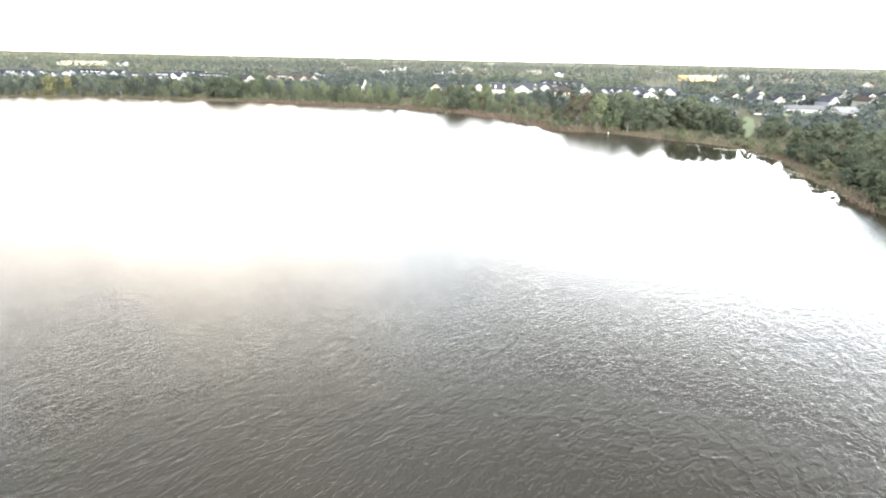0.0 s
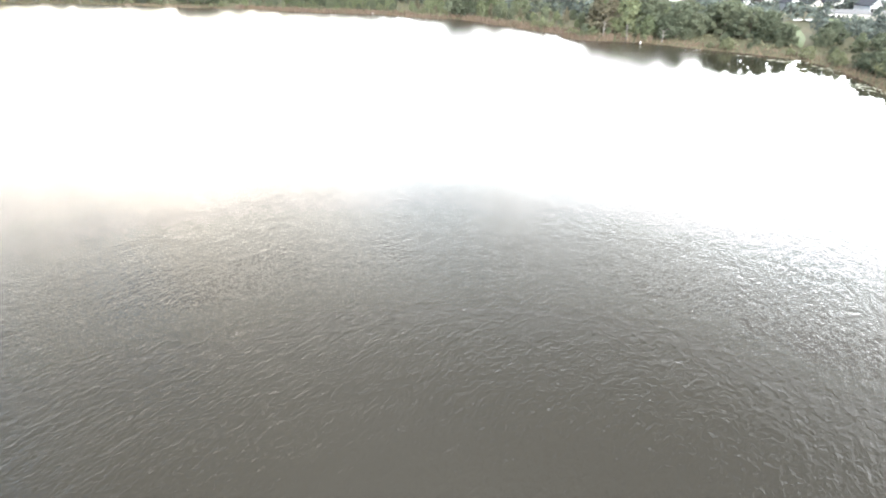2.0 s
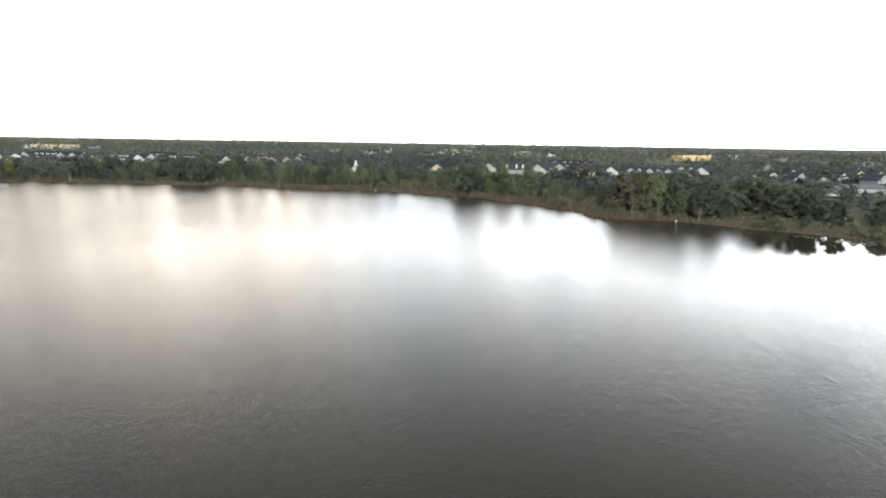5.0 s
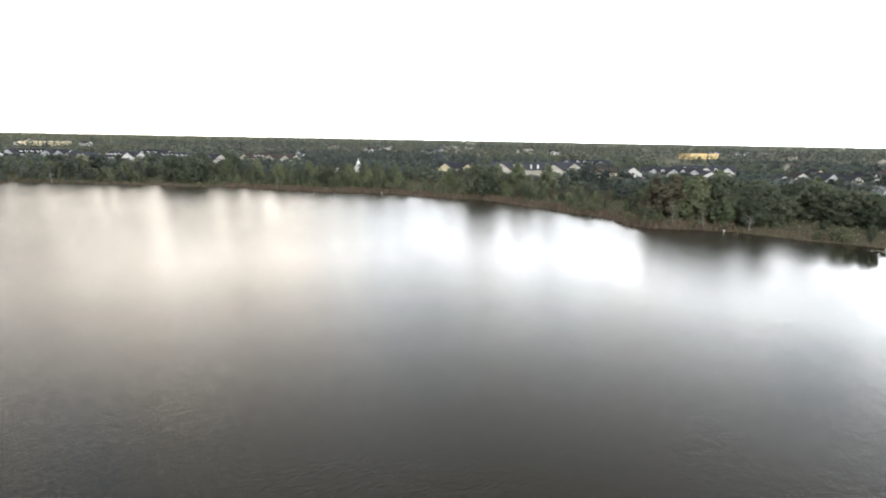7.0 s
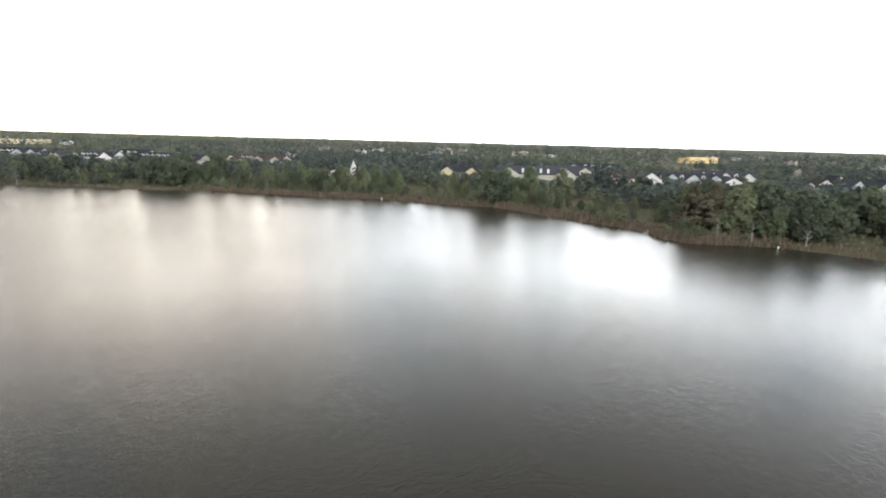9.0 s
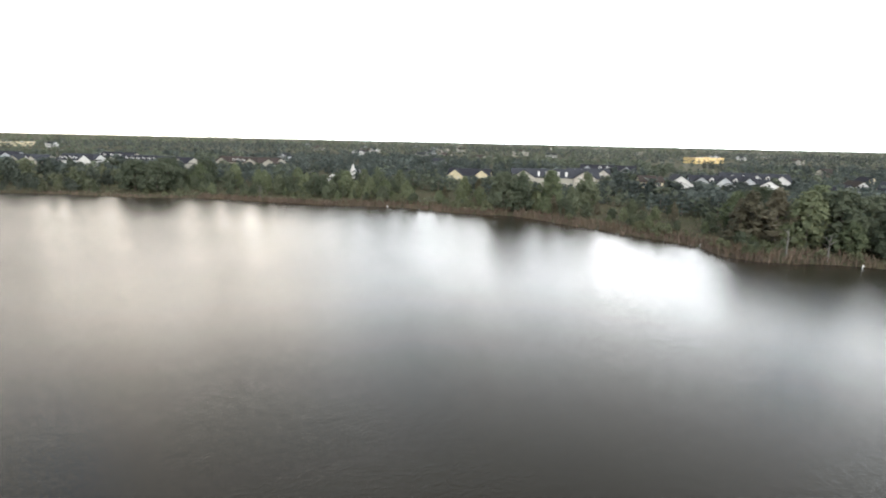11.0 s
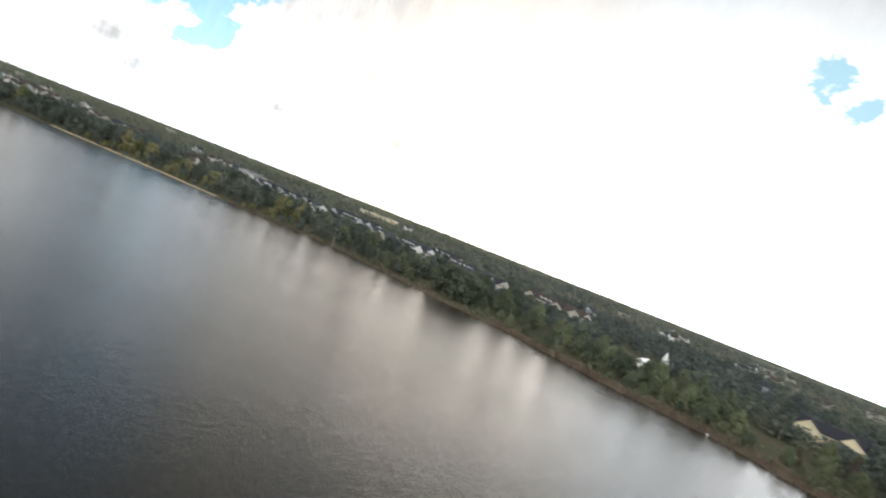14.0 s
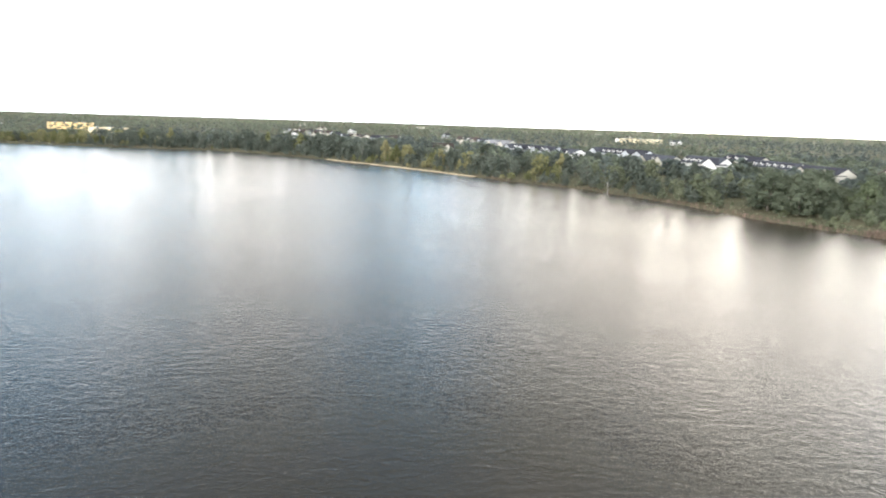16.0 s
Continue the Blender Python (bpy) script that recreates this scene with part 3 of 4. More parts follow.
def plant_inland():
    rng = np.random.default_rng(9)
    # between the shore wood and the horizon, thinning out in steps
    eye = np.array((-30, 110))
    bands = ((0, 190, 760, 13, 84, 1.5, 0.82), (1, 760, 1600, 20, 44, 2.1, 1.14), (2, 1600, 4700, 56, 40, 3.2, 1.15))
    for band, r0, r1, gapm, leaves, size, big in bands:
        shapes = []
        for k, s in (("oak", 21), ("maple", 22), ("oak", 23), ("willow", 24), ("oak", 25)):
            tv, tf, c = tree_shape(k, s + band * 40, leaves, size, (6, 4, 3)[band])
            tv, tf = limb((0, 0, -0.6), (0.2, 0, 9), 0.4, 0.15, 4)
            shapes.append((tv, tf, c) if band == 0 else (None, None, c))
        if band == 0:
            shapes += [tree_shape(k, s, 240, 1.25, 6) for k, s in (("oak", 71), ("maple", 72), ("willow", 73))]
        rows = []
        r = r0
        while r < r1:
            step = gapm * ((0.72 if r < 430 else 1) if band == 0 else 1 if band == 1 else r / 2600)
            a = -106.0
            while a < 62:
                az = radians(a + rng.normal() * 0.2 * step / r * 57)
                rr = r + rng.normal() * step * 0.4
                p = eye + rr * np.array((math.sin(az), math.cos(az)))
                a += math.degrees(step / r)
                if -900 < p[0] < 260 and p[1] < 520 and offshore(p[:1], p[1:])[0] < 46:
                    continue
                if any(abs(p[0] - bx) < br and (-10 if br > 10 and r < 700 else -4) < p[1] - by < 0.8 * br for bx, by, br in BUILT):
                    continue
                if any(abs(rr * (az - math.atan2(bx - eye[0], by - eye[1]))) < half and -deep < rr - math.hypot(bx - eye[0], by - eye[1]) < 40 for bx, by, half, deep in OPEN):
                    continue
                clear = noise.noise(Vector((p[0] * 0.009, p[1] * 0.009, 2.0)))
                if band == 0 and (clear > 0.28 or (130 < p[0] < 300 and p[1] < 420 and rng.random() < 0.45)):
                    continue
                room = lane(p[0], p[1]) if band == 0 else 1.0
                if room == 0:
                    continue
                h = (7.5 + 5.0 * rng.random() + 2.5 * clear + (4.0 if rng.random() < 0.08 else 0)) * big * room
                if band == 0 and any(abs(p[0] - bx) < br and -45 < p[1] - by < 0 for bx, by, br in BUILT[:44]):
                    h *= 0.7 if 15 < p[0] < 75 else 0.84 if p[0] < 15 else 1.0
                wide = (1.35, 1.9, 3.2)[band] * (0.8 + 0.5 * rng.random())
                # west of -680 mostly the lighter leaf colour, painted in for sunlight
                rows.append((p[0], p[1], 2.2, h / 15, rng.random() * 6.28, wide, rng.random(), rng.integers(5), noise.noise(Vector((p[0] * 0.004, p[1] * 0.004, 9.0))) + rng.normal() * 0.25 + (0.5 if p[0] < -680 else 0) > 0.12))
            r += step
        for bx, by, yaw, length, depth, eave in FRONT if band == 0 else ():
            m = pose(bx, by, 0, 0, 0, yaw)
            for k in range(int(length / 3.4) + 2):
                if rng.random() < (0.1 if bx < -120 else 0.22):
                    continue
                q = m @ Vector((-length / 2 - 2 + 3.4 * k + rng.normal(), -depth / 2 - 4.5 - 5 * rng.random(), 0))
                h = eave * ((0.8 if bx < -120 else 0.8 if bx > 80 else 0.66) + 0.38 * rng.random() + (0.25 if rng.random() < 0.2 else 0))
                rows.append((q[0], q[1], ground_z(q[0], q[1]), h / 15, rng.random() * 6.28, 1.5 + 0.5 * rng.random(), rng.random(), 5 + rng.integers(3), rng.random() < 0.3))
        for bx, by, yaw, length, depth, eave in FRONT if band == 0 else ():
            m = pose(bx, by, 0, 0, 0, yaw)
            for k in range(3):
                q = m @ Vector((length / 2 + 3.5 + 2 * rng.random(), (k - 1.2) * depth * 0.36, 0))
                if any(abs(q[0] - a) < 0.4 * c and abs(q[1] - b) < 6 for a, b, _, c, _, _ in FRONT):
                    continue
                rows.append((q[0], q[1], ground_z(q[0], q[1]), eave * (0.85 + 0.4 * rng.random()) / 15, rng.random() * 6.28, 1.3 + 0.4 * rng.random(), rng.random(), 5 + rng.integers(3), rng.random() < 0.3))
        woods(("inland_woods", "distant_woods", "horizon_woods")[band], shapes, rows, [*(HAZY_LEAF if band == 2 else INLAND_LEAF), BARK_T], ("trees between the houses", "distant tree tops among roofs", "wooded horizon")[band])


# ---- buildings ----
def window_mesh(w, h):
    """A frame with crossbars as one plate with four openings, and its pane."""
    a = w / 2
    xs, zs = (-a - 0.12, -a, -0.04, 0.04, a, a + 0.12), (-0.14, 0, h / 2 - 0.04, h / 2 + 0.04, h, h + 0.14)
    v = [(x, y, z) for y in (-0.10, 0.02) for z in zs for x in xs]
    f = [(r * 6 + c, r * 6 + c + 1, r * 6 + c + 7, r * 6 + c + 6) for r in range(5) for c in range(5) if not (c in (1, 3) and r in (1, 3))]
    rim = [*range(6), *range(11, 36, 6), *range(34, 29, -1), *range(24, 0, -6)]
    f += [(rim[k], rim[k] + 36, rim[(k + 1) % 20] + 36, rim[(k + 1) % 20]) for k in range(20)]
    return mesh("window_frame", v, f, WHITE), mesh("pane", *block(-a, a, -0.05, 0.01, 0, h), GLASS)


WIN = {k: window_mesh(*k) for k in ((1.3, 1.7), (1.0, 1.3), (2.4, 1.4))}


def window(parent, x, y, z, turn=0.0, size=(1.3, 1.7)):
    w = part("window", WIN[size][0], parent, pose(x, y, z, 0, 0, turn))
    part("pane", WIN[size][1], w)


def cross_gable(parent, x, depth, width, eave, ridge, forward, wall, roof, floors=(1.2, 4.2, 7.2)):
    """A gabled bay standing out of the long side."""
    length = depth / 2 + forward
    at = pose(x, -length / 2, 0, 0, 0, 90)
    bay = part("gable_bay", mesh("gable_bay", *gabled(length, width, eave, ridge - 0.3), wall), parent, at)
    part("bay_roof", mesh("bay_roof", *saddle(length, width, eave, ridge - 0.3, 0.45), roof), bay)
    for z in floors:
        if z + 1.9 < eave + 1.2:
            for dx in (-width * 0.22, width * 0.22):
                part("window", WIN[(1.3, 1.7)][0], bay, pose(-length / 2 - 0.02, dx, z, 0, 0, -90))
    return bay


def dormer(parent, x, y, z, wall, roof, wide=1.9, high=2.1, deep=3.0):
    d = part("dormer", mesh("dormer", *gabled(deep, wide, high, high + 0.75, -0.4), wall), parent, pose(x, y + deep / 2, z, 0, 0, 90))
    part("dormer_roof", mesh("dormer_roof", *saddle(deep, wide, high, high + 0.75, 0.22, 0.16), roof), d)
    part("pane", WIN[(1.0, 1.3)][1], d, pose(-deep / 2 - 0.02, 0, 0.55, 0, 0, -90))


def building(name, x, y, yaw, length, depth, eave, ridge, wall, roof, label, gables=(), dormers=(), chimneys=(), gable_width=9.0, group="lakeside houses", step=3.0, storeys=None):
    """A house or terrace: long body with saddle roof, gabled bays, dormers, chimneys and windows."""
    h = empty(name, pose(x, y, ground_z(x, y), 0, 0, yaw), label, "house" if name == "house" else "building", group)
    BUILT.append((x, y, 4 + 0.42 * length))
    FRONT.append((x, y, yaw, length, depth, eave))
    part("wall", mesh("wall", *gabled(length, depth, eave, ridge), wall), h)
    part("roof", mesh("roof", *saddle(length, depth, eave, ridge), roof), h)
    for gx in gables:
        cross_gable(h, gx, depth, gable_width, eave, ridge, 1.8, wall, roof)
    for dx in dormers:
        dormer(h, dx, -depth / 2 + 0.9, eave - 0.1, WHITE, roof)
    for cx in chimneys:
        c = part("chimney", mesh("chimney", *joined(block(-0.55, 0.55, -0.5, 0.5, 0, 3.0), block(-0.68, 0.68, -0.62, 0.62, 3.0, 3.22)), WHITE), h, pose(cx, -depth / 2 + 1.0, eave - 0.4))
        part("chimney_cap", mesh("chimney_cap", *block(-0.35, 0.35, -0.3, 0.3, 3.22, 3.5), SLATE), c)
    floors = storeys or [z for z in (1.0, 4.0, 7.0) if z + 1.9 < eave]
    count = int(length / step)
    for k in range(count):
        wx = -length / 2 + (k + 0.5) * length / count
        if any(abs(wx - g) < gable_width / 2 + 0.8 for g in gables):
            continue
        for z in floors:
            window(h, wx, -depth / 2 - 0.02, z)
    for side, turn in ((-1, -90), (1, 90)):
        for z in floors:
            for k in (-0.25, 0.25):
                window(h, side * (length / 2 + 0.02), depth * k, z, turn)
    return h


def gable_house(x, y, yaw, width, length, eave, ridge, wall, roof, label, group="gabled houses"):
    """A house with its gable to the lake."""
    h = empty("house", pose(x, y, ground_z(x, y), 0, 0, yaw), label, "house", group)
    BUILT.append((x, y, 3 + 0.5 * width))
    FRONT.append((x, y, yaw, width, length, eave))
    turn = pose(0, 0, 0, 0, 0, 90)
    part("wall", mesh("wall", *gabled(length, width, eave, ridge), wall), h, turn)
    part("roof", mesh("roof", *saddle(length, width, eave, ridge), roof), h, turn)
    for z in (1.0, 4.0, 7.0):
        if z + 1.8 < eave + 1.0:
            for k in (-0.28, 0.28):
                window(h, width * k, -length / 2 - 0.02, z)
    if ridge - eave > 2.5:
        window(h, 0, -length / 2 - 0.02, eave + 0.3, 0, (1.0, 1.3))
    part("porch_roof", mesh("porch_roof", *block(-width * 0.42, width * 0.42, -2.4, 0, 2.7, 2.95), roof), h, pose(0, -length / 2, 0))
    for k in (-0.38, 0.38):
        part("porch_post", mesh("porch_post", *block(-0.12, 0.12, -0.12, 0.12, -0.5, 2.7), WHITE), h, pose(width * k, -length / 2 - 2.2, 0))
    return h


def chapel(x, y):
    h = empty("chapel", pose(x, y, ground_z(x, y), 0, 0, -8), "small white chapel with a pointed spire among trees", "chapel")
    BUILT.append((x, y, 9))
    part("wall", mesh("wall", *gabled(14, 7, 3.8, 6.4), WHITE), h, pose(0, 6, 0, 0, 0, 90))
    part("roof", mesh("roof", *saddle(14, 7, 3.8, 6.4), SLATE), h, pose(0, 6, 0, 0, 0, 90))
    part("tower", mesh("tower", *joined(block(-1.2, 1.2, -1.2, 1.2, -0.5, 6.2), block(-1.4, 1.4, -1.4, 1.4, 6.2, 6.5)), WHITE), h, pose(0, -1.2, 0))
    v = [(-1.1, -1.1, 0), (1.1, -1.1, 0), (1.1, 1.1, 0), (-1.1, 1.1, 0), (0, 0, 4.0)]
    part("spire", mesh("spire", v, [(0, 1, 4), (1, 2, 4), (2, 3, 4), (3, 0, 4), (3, 2, 1, 0)], WHITE), h, pose(0, -1.2, 6.5))
    for z in (1.6, 4.2):
        window(h, 0, -2.42, z, 0, (1.0, 1.3))
    for k in (-2.6, 2.6):
        window(h, k, -1.02, 1.6, 0, (1.0, 1.3))


def hall(x, y, yaw, length, depth, high, wall, roof, label, group="large flat buildings"):
    """A large flat-roofed building with a parapet and a strip of windows."""
    h = empty("hall", pose(x, y, 2.4, 0, 0, yaw), label, "building", group)
    BUILT.append((x, y, 0.45 * length))
    a, d = length / 2, depth / 2
    part("wall", mesh("wall", *joined(block(-a, a, -d, d, -1, high)), wall), h)
    part("parapet", mesh("parapet", *joined(block(-a, a, -d - 0.1, -d + 0.4, high, high + 0.9), block(-a, a, d - 0.4, d + 0.1, high, high + 0.9),
                                            block(-a - 0.1, -a + 0.4, -d, d, high, high + 0.9), block(a - 0.4, a + 0.1, -d, d, high, high + 0.9)), wall), h)
    part("roof", mesh("roof", *block(-a + 0.4, a - 0.4, -d + 0.4, d - 0.4, high, high + 0.25), roof), h)
    for k in range(int(length / 12)):
        window(h, -a + 6 + 12 * k, -d - 0.02, high * 0.45, 0, (2.4, 1.4))
        part("roof_unit", mesh("roof_unit", *block(-1.5, 1.5, -1, 1, 0, 1.4), GREY), h, pose(-a + 8 + 12 * k, (k % 3 - 1) * d * 0.4, high + 0.25))


def place_buildings():
    T, G = "terrace", "lakeside terraces"
    building(T, 48, 431, -8, 44, 14, 8.6, 12.4, BEIGE, SHINGLE, "beige three-storey terrace with dark roof and white chimneys", (-16.5, 14.5), (), (-8.6, -4.6, 1.4, 5.4), 11.0, G)
    building("house", 86, 401, -10, 10.5, 10, 9.2, 11.6, CREAM, BROWN, "cream stucco house with brown roof")
    gable_house(103, 407, -14, 12.5, 14, 7.6, 12.0, WHITE, SHINGLE, "white gabled house with dark roof")
    building(T, 130, 416, -14, 31, 12, 8.0, 11.4, GREY, SHINGLE, "pale grey terrace with white dormers", (-11, 0, 11), (-5.5, 5.5), (), 8.0, G)
    gable_house(148, 409, -10, 12.5, 14, 6.6, 10.2, WHITE, SHINGLE, "white gabled house with dark roof")
    building(T, 160, 436, -20, 34, 12, 8.4, 11.8, WHITE, SHINGLE, "white terrace with gabled bays and dark roof", (-12, 0, 12), (-6, 6), (), 8.0, G)
    building(T, 108, 516, -24, 36, 12, 8.6, 11.6, GREY, SHINGLE, "pale grey terrace with gabled bays", (-13, 12), (-5, 0, 5), (), 8.0, G)
    building(T, 78, 468, -12, 24, 12, 8.4, 11.4, BEIGE, SHINGLE, "beige terrace with white dormers", (8,), (-8, -4, 0), (), 8.0, G)
    building(T, 8, 468, -16, 24, 13, 6.4, 10.0, CREAM, SHINGLE, "cream two-storey house with twin gables", (-7.5, 8), (), (), 9.0, G)
    chapel(-63, 504)
    gable_house(-82, 447, 5, 8, 12, 3.4, 5.6, WHITE, MEMBRANE, "small white house with pale roof")
    gable_house(-68, 449, -12, 7, 10, 4.2, 6.8, WHITE, MEMBRANE, "small white house with pale roof")
    building(T, -140, 552, -22, 50, 14, 7.6, 11.0, BEIGE, BROWN, "beige terrace with brown roof and end gable", (-18, 6, 21), (-10, -6, -2), (), 10.0, G)
    building(T, -180, 528, -24, 24, 13, 7.6, 11.0, BEIGE, SHINGLE, "beige terrace with two gables", (-7, 7.5), (), (), 8.5, G)
    building(T, -211, 550, -20, 30, 13, 7.6, 10.8, BEIGE, SHINGLE, "beige terrace with a row of white dormers", (), (-12, -7.4, -2.6, 2.2, 7, 11.6), (), 9.0, G)
    building(T, -240, 524, -14, 27, 13, 8.4, 12.0, WHITE, SHINGLE, "white terrace with dormers and an end gable", (9,), (-11, -7.5, -4, -0.5), (), 9.5, G)
    building(T, -268, 522, -16, 25, 13, 7.8, 11.2, BEIGE, SHINGLE, "beige terrace with twin gables", (-8, 6), (-1,), (), 8.0, G)
    building(T, -250, 594, -18, 30, 13, 8.0, 11.2, BEIGE, SHINGLE, "beige terrace with three dormers", (), (-10, -3, 4), (), 9.0, G)
    building(T, -334, 573, -8, 54, 14, 7.8, 11.2, GREY, SHINGLE, "pale grey terrace with dormers and corner gables", (-22, 12, 23), (-13, -8, -3, 2, 6), (), 9.5, G)
    building(T, -346, 533, -20, 15, 14, 7.4, 10.4, WHITE, SHINGLE, "white house with tall twin gables", (-3.9, 3.9), (), (), 6.6, G)
    building(T, -396, 541, -4, 58, 14, 7.4, 10.8, GREY, SHINGLE, "pale grey terrace with four gables and dormers", (-24, -6, 10, 25), (-17, -13, 1, 4, 17), (), 8.5, G)
    building(T, -456, 562, -6, 30, 15, 8.2, 12.2, BEIGE, SLATE, "beige apartment house with grey roof and gables", (-9, 9), (-2, 2), (), 8.5, G)
    for k, (x, y, w) in enumerate(((197, 416, 9.5), (224, 441, 9), (236, 432, 9), (246, 426, 8.5), (276, 450, 9), (308, 470, 9), (330, 480, 10), (358, 488, 9), (284, 424, 9), (320, 436, 9), (386, 505, 10), (262, 478, 10))):
        gable_house(x, y, -18 + 9 * (k % 5), w, 13, 4.9 + 0.3 * (k % 2), 8.0 + 0.4 * (k % 3), (GREY, WHITE, GREY, BEIGE, WHITE, CREAM)[k % 6], (SHINGLE, BROWN, SHINGLE, SHINGLE)[k % 4], "two-storey gabled house with front porch")
    building("house", 241, 382, -4, 24, 11, 2.6, 4.4, WHITE, SLATE, "low white park building with grey roof", group="park buildings")
    building("house", 253, 359, 12, 17, 12, 2.6, 5.6, BEIGE, SLATE, "low beige building with broad grey roof", group="park buildings")
    hall(-698, 1141, 20, 72, 40, 6.5, CREAM, MEMBRANE, "long white warehouse beyond the houses")
    hall(416, 956, 22, 60, 22, 7.5, SUNLIT_OCHRE, SUNLIT_OCHRE, "ochre building coloured to look sunlit on the horizon")
    hall(-1028, 265, 70, 52, 22, 8.5, SUNLIT_OCHRE, MEMBRANE, "ochre building behind the western shore")
    hall(-824, 288, 55, 38, 16, 7.5, CREAM, MEMBRANE, "cream building behind the western shore")
    rng = np.random.default_rng(31)
    models = [gable_house(-836, 411, 30, 10, 13, 5.6, 8.6, GREY, SHINGLE, "distant pale grey gabled house", "distant houses"),
              building("house", -640, 560, 10, 18, 11, 5.8, 9.2, BEIGE, BROWN, "distant beige house with brown roof", (4,), (), (), 7.0, "distant houses"),
              building("house", -700, 545, -10, 16, 12, 5.6, 8.4, WHITE, SHINGLE, "distant white house with dark roof", (-3,), (), (), 7.0, "distant houses")]
    spots = [(-1010 + 22 * k, 577 - k) for k in range(10)] + [(-725 + 13 * k, 526 + 7 * k) for k in range(8)] + [(-643 + 17 * k, 668 - 4 * k) for k in range(8)]
    for k in range(46):
        a, r = radians(rng.uniform(-95, 50)), 560 + 1100 * rng.random() ** 1.3
        spots.append((-30 + r * math.sin(a), 110 + r * math.cos(a)))
    for x, y in spots:
        if offshore(np.array([x]), np.array([y]))[0] < 70 or any(math.hypot(x - bx, y - by) < br + 9 for bx, by, br in BUILT[:40]):
            continue
        copy_thing(models[int(rng.integers(3))], pose(x, y, 2.4, 0, 0, rng.uniform(-60, 60)))
        BUILT.append((x, y, 7))
    for k in range(9):
        a, r = radians(rng.uniform(-85, 48)), 800 + 1500 * rng.random()
        hall(-30 + r * math.sin(a), 110 + r * math.cos(a), rng.uniform(-40, 40), rng.uniform(16, 38), 18, rng.uniform(5, 7), BEIGE, MEMBRANE, "pale flat-roofed building among distant trees", "distant flat buildings")


place_buildings()


# ---- park by the eastern cove ----
def patch(name, x, y, rx, ry, turn, mat, label):
    v = [(0, 0, 0)] + [(rx * math.cos(a) * (1 + 0.12 * math.sin(3 * a + x)), ry * math.sin(a) * (1 + 0.1 * math.cos(4 * a + y)), 0) for a in np.linspace(0, math.tau, 41)[:-1]]
    m = pose(x, y, 0, 0, 0, turn)
    v = [tuple(m @ Vector(p)) for p in v]
    v = [(p[0], p[1], ground_z(p[0], p[1]) + 0.42) for p in v]
    tagged(new(name, mesh(name, v, [(0, 1 + k, 1 + (k + 1) % 40) for k in range(40)], mat)), label, "lawn", kind="structure")


for x, y, rx, ry, turn in ((163, 298, 50, 3.0, 63), (160, 270, 9, 4, 60), (222, 360, 24, 9, 20), (46, 408, 26, 6, -6), (280, 404, 40, 5, -12)):
    patch("lawn", x, y, rx, ry, turn, LAWN, "bright mown grass among trees")
    BUILT.append((x, y, 9))


def make_car(paint, label):
    c = empty("car", Matrix(), label, "car", "parked cars")
    v, f = block(-2.2, 2.2, -0.88, 0.88, 0.3, 0.85)
    part("body", mesh("body", v, f, paint), c)
    v = [(-1.7, -0.8, 0.85), (1.1, -0.8, 0.85), (1.1, 0.8, 0.85), (-1.7, 0.8, 0.85), (-1.2, -0.65, 1.45), (0.5, -0.65, 1.45), (0.5, 0.65, 1.45), (-1.2, 0.65, 1.45)]
    cab = part("cabin", mesh("cabin", v, [(0, 1, 5, 4), (1, 2, 6, 5), (2, 3, 7, 6), (3, 0, 4, 7)], GLASS), c)
    part("car_roof", mesh("car_roof", *block(-1.22, 0.52, -0.66, 0.66, 1.45, 1.5), paint), cab)
    wheel = []
    for k in range(12):
        a = k * math.tau / 12
        wheel += [(0.33 * math.cos(a), -0.1, 0.33 * math.sin(a)), (0.33 * math.cos(a), 0.1, 0.33 * math.sin(a))]
    faces = [(2 * k, 2 * k + 1, (2 * k + 3) % 24, (2 * k + 2) % 24) for k in range(12)] + [tuple(range(0, 24, 2))[::-1], tuple(range(1, 24, 2))]
    wm = mesh("wheel", wheel, faces, RUBBER)
    for wx in (-1.4, 1.4):
        for wy in (-0.84, 0.84):
            part("wheel", wm, c, pose(wx, wy, 0.33))
    return c


white_car, dark_car = make_car(CARPAINT, "white parked car by the park trees"), make_car(DARKPAINT, "dark parked car by the park trees")
for k, (x, y, yaw) in enumerate(((196, 352, 10), (203, 353, 12), (226, 371, -8), (171, 352, 30), (186, 362, 5), (214, 340, 60), (240, 392, 0), (152, 340, 15))):
    m = pose(x, y, ground_z(x, y) + 0.3, 0, 0, yaw)
    car = (white_car, dark_car)[k % 3 == 2]
    if k in (0, 2):
        car.matrix_world = m
    else:
        copy_thing(car, m)
    BUILT.append((x, y, 5))

plant_shore()
plant_inland()


# ---- the water's edge: reeds, lily pads, posts ----
def snag(x, y, h, turn):
    """A dead tree: bare pale trunk and broken limbs."""
    t = empty("dead_tree", pose(x, y, ground_z(x, y), 0, 0, turn), "bare pale dead tree standing at the waterside", "tree", "dead trees")
    part("trunk", mesh("trunk", *joined(limb((0, 0, -0.5), (0.2, 0.1, h * 0.55), 0.24, 0.15, 7), limb((0.2, 0.1, h * 0.55), (-0.1, 0.3, h), 0.15, 0.05, 6)), PALE), t)
    for k in range(5):
        a, z = k * 2.2, h * (0.42 + 0.1 * k)
        part("branch", mesh("branch", *limb((0.1, 0.1, z), (1.9 * math.cos(a), 1.9 * math.sin(a), z + 1.6), 0.11, 0.03, 5), PALE), t)


for x, y, h, turn in ((-222, 408.5, 7, 0), (70, 279, 7.5, 40), (79, 275.5, 7, 100), (92, 270, 5, 10), (-96, 401, 6, 60)):
    snag(x, y, h, turn)


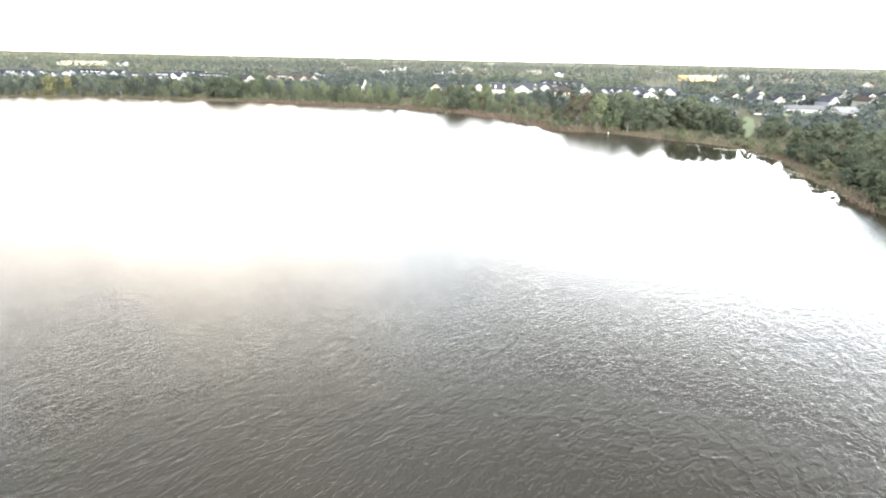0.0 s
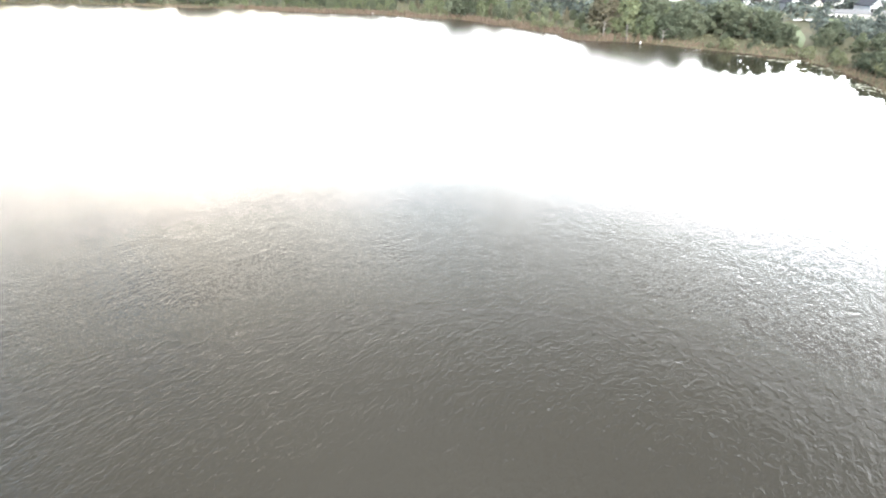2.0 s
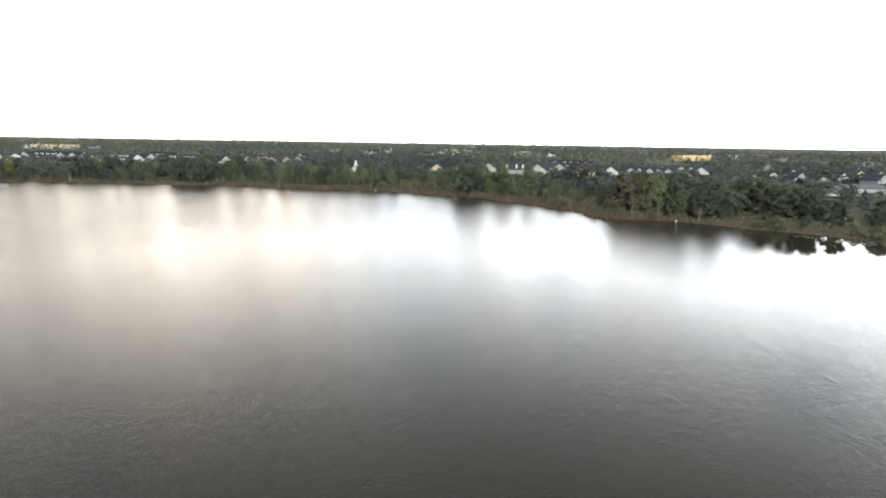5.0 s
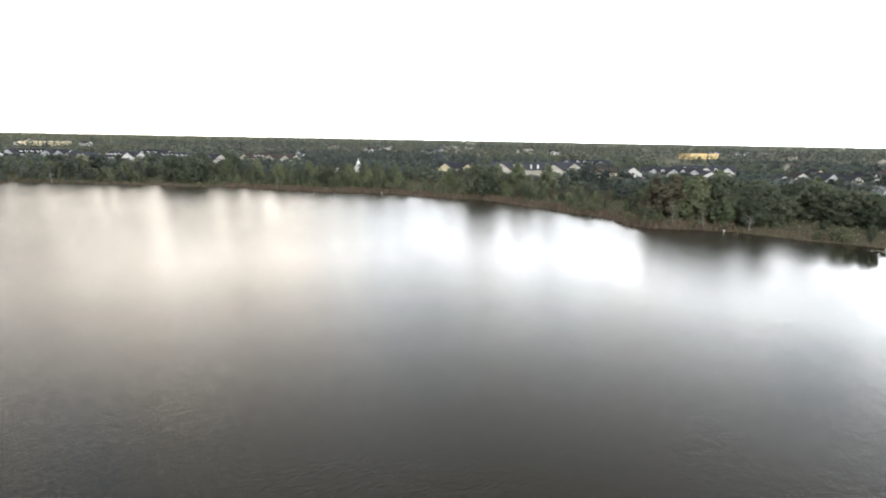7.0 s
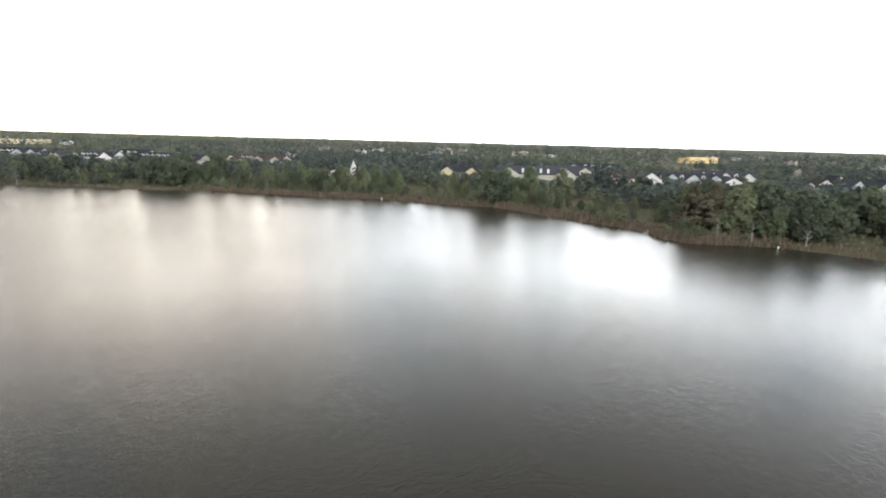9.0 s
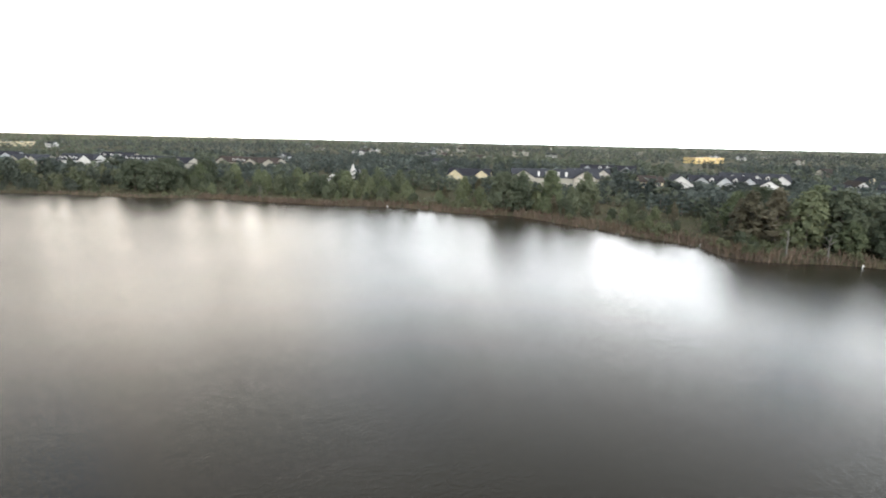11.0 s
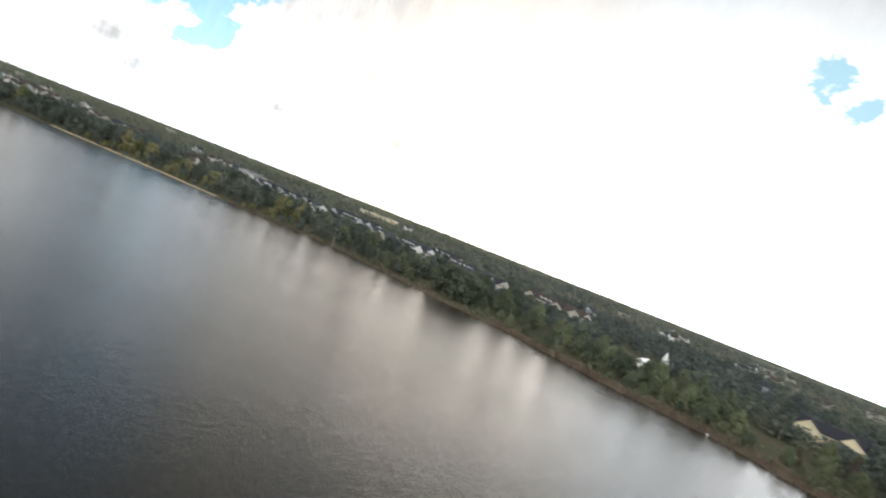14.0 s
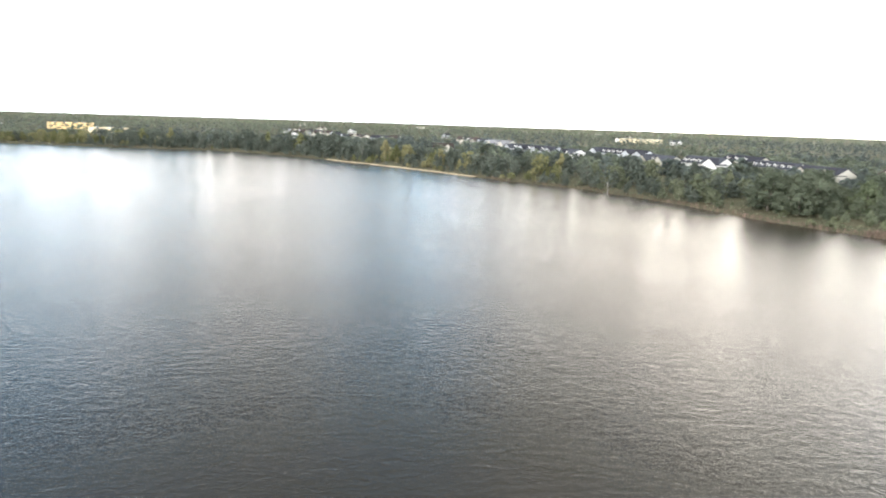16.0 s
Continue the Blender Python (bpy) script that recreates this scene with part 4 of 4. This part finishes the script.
def flat_stuff(name, quads_v, tint, mat, label, category):
    f = np.arange(len(quads_v)).reshape(-1, 4)
    me = mesh(name, quads_v.tolist(), f.tolist(), mat)
    at = me.attributes.new("tint", "FLOAT", "FACE")
    at.data.foreach_set("value", tint.astype(np.float32))
    return tagged(new(name, me), label, category, kind="stuff")


def make_reeds():
    rng = np.random.default_rng(17)
    v, t = [], []
    for i, (x, y) in enumerate(LINE):
        if y < 110:
            continue
        thick = 170 if -125 < x < 60 else 150 if 60 <= x < 88 else 50 if x >= 88 else 40 if x > -300 else 8
        wide = 10.0 if x > 66 and y > 215 else 8.5 if -60 < x < 88 else 4.0
        tone = 0.5 + 0.5 * noise.noise(Vector((x * 0.03, y * 0.03, 1.0)))
        for k in range(thick):
            d = rng.uniform(-1.5, wide)
            p = LINE[i] + OUT[i] * d + np.array((-OUT[i][1], OUT[i][0])) * rng.uniform(-3.2, 3.2)
            h = rng.uniform(0.8, 2.3) * (0.65 if x < -125 or x > 88 else 1)
            a = rng.uniform(0, math.pi)
            w = np.array((math.cos(a), math.sin(a), 0)) * rng.uniform(0.10, 0.2)
            lean = rng.normal(size=3) * (0.3, 0.3, 0)
            z = max(-0.2, 0.11 * d - 0.1)
            b = np.array((p[0], p[1], z))
            top = b + lean + (0, 0, h)
            v += [b - w, b + w, top + w * 0.45, top - w * 0.45]
            t.append(np.clip(tone * 0.6 + 0.4 * rng.random(), 0, 1))
    flat_stuff("reeds", np.array(v), np.array(t), REED, "rust-brown dry reeds fringing the water", "reeds")


def make_scrub():
    """Low brush that fills the ground under and between the shore trees."""
    rng = np.random.default_rng(41)
    v, t = [], []
    for i, (x, y) in enumerate(LINE):
        if y < 120 or x < -320:
            continue
        for k in range(46):
            d = rng.uniform(3, 44)
            p = LINE[i] + OUT[i] * d + np.array((-OUT[i][1], OUT[i][0])) * rng.uniform(-4, 4)
            if lane(p[0], p[1]) == 0:
                continue
            c = np.array((p[0], p[1], float(rise(d)) + rng.uniform(0.2, 1.5)))
            u = rng.normal(size=3)
            n = np.array((*(-OUT[i] * 0.6), 0.7)) + rng.normal(size=3) * 0.35
            u = np.cross(n, u)
            u *= rng.uniform(0.35, 0.75) / np.linalg.norm(u)
            w = np.cross(n, u) * 0.6
            v += [c - u, c - w, c + u, c + w]
            t.append(rng.random())
    flat_stuff("scrub", np.array(v), np.array(t), SCRUB, "low olive brush between the shore trees", "scrub")


def make_pads():
    rng = np.random.default_rng(23)
    v, t = [], []
    for cx, cy, rx, ry, turn, count in ((121, 228, 7, 3.6, -20, 520), (111, 239, 3, 1.6, -20, 60), (126, 213, 7, 3.2, -70, 360), (118, 182, 9, 4.6, -75, 760), (112, 156, 8, 2.6, -65, 240)):
        for k in range(count):
            a, r = rng.uniform(0, math.tau), math.sqrt(rng.random())
            q = Matrix.Rotation(radians(turn), 3, "Z") @ Vector((rx * r * math.cos(a), ry * r * math.sin(a), 0))
            if noise.noise(Vector(((cx + q.x) * 0.55, (cy + q.y) * 0.55, 4.0))) < 0.02:
                continue
            s, b = rng.uniform(0.12, 0.3), rng.uniform(0, 1.5)
            c = np.array((cx + q.x, cy + q.y, 0.02 + 0.004 * (k % 6)))
            e, g = np.array((math.cos(b), math.sin(b), 0)) * s, np.array((-math.sin(b), math.cos(b), 0)) * s
            v += [c - e - g * 0.5, c + e - g * 0.5, c + e * 0.8 + g, c - e * 0.8 + g]
            t.append(rng.random())
    flat_stuff("lily_pads", np.array(v), np.array(t), PAD, "pale green lily pads floating in the calm cove", "lily pads")


make_reeds()
make_scrub()
make_pads()


def marker(x, y):
    m = empty("marker_post", pose(x, y, 0), "weathered white marker post standing at the water's edge", "post", "marker posts")
    part("post", mesh("post", *block(-0.09, 0.09, -0.09, 0.09, -1.2, 0.9), WHITE), m)
    part("board", mesh("board", *block(-0.3, 0.3, -0.15, -0.09, 0.4, 0.8), WHITE), m)


for x, y in ((-37.4, 379), (55.6, 295.5), (83, 269)):
    marker(x, y)
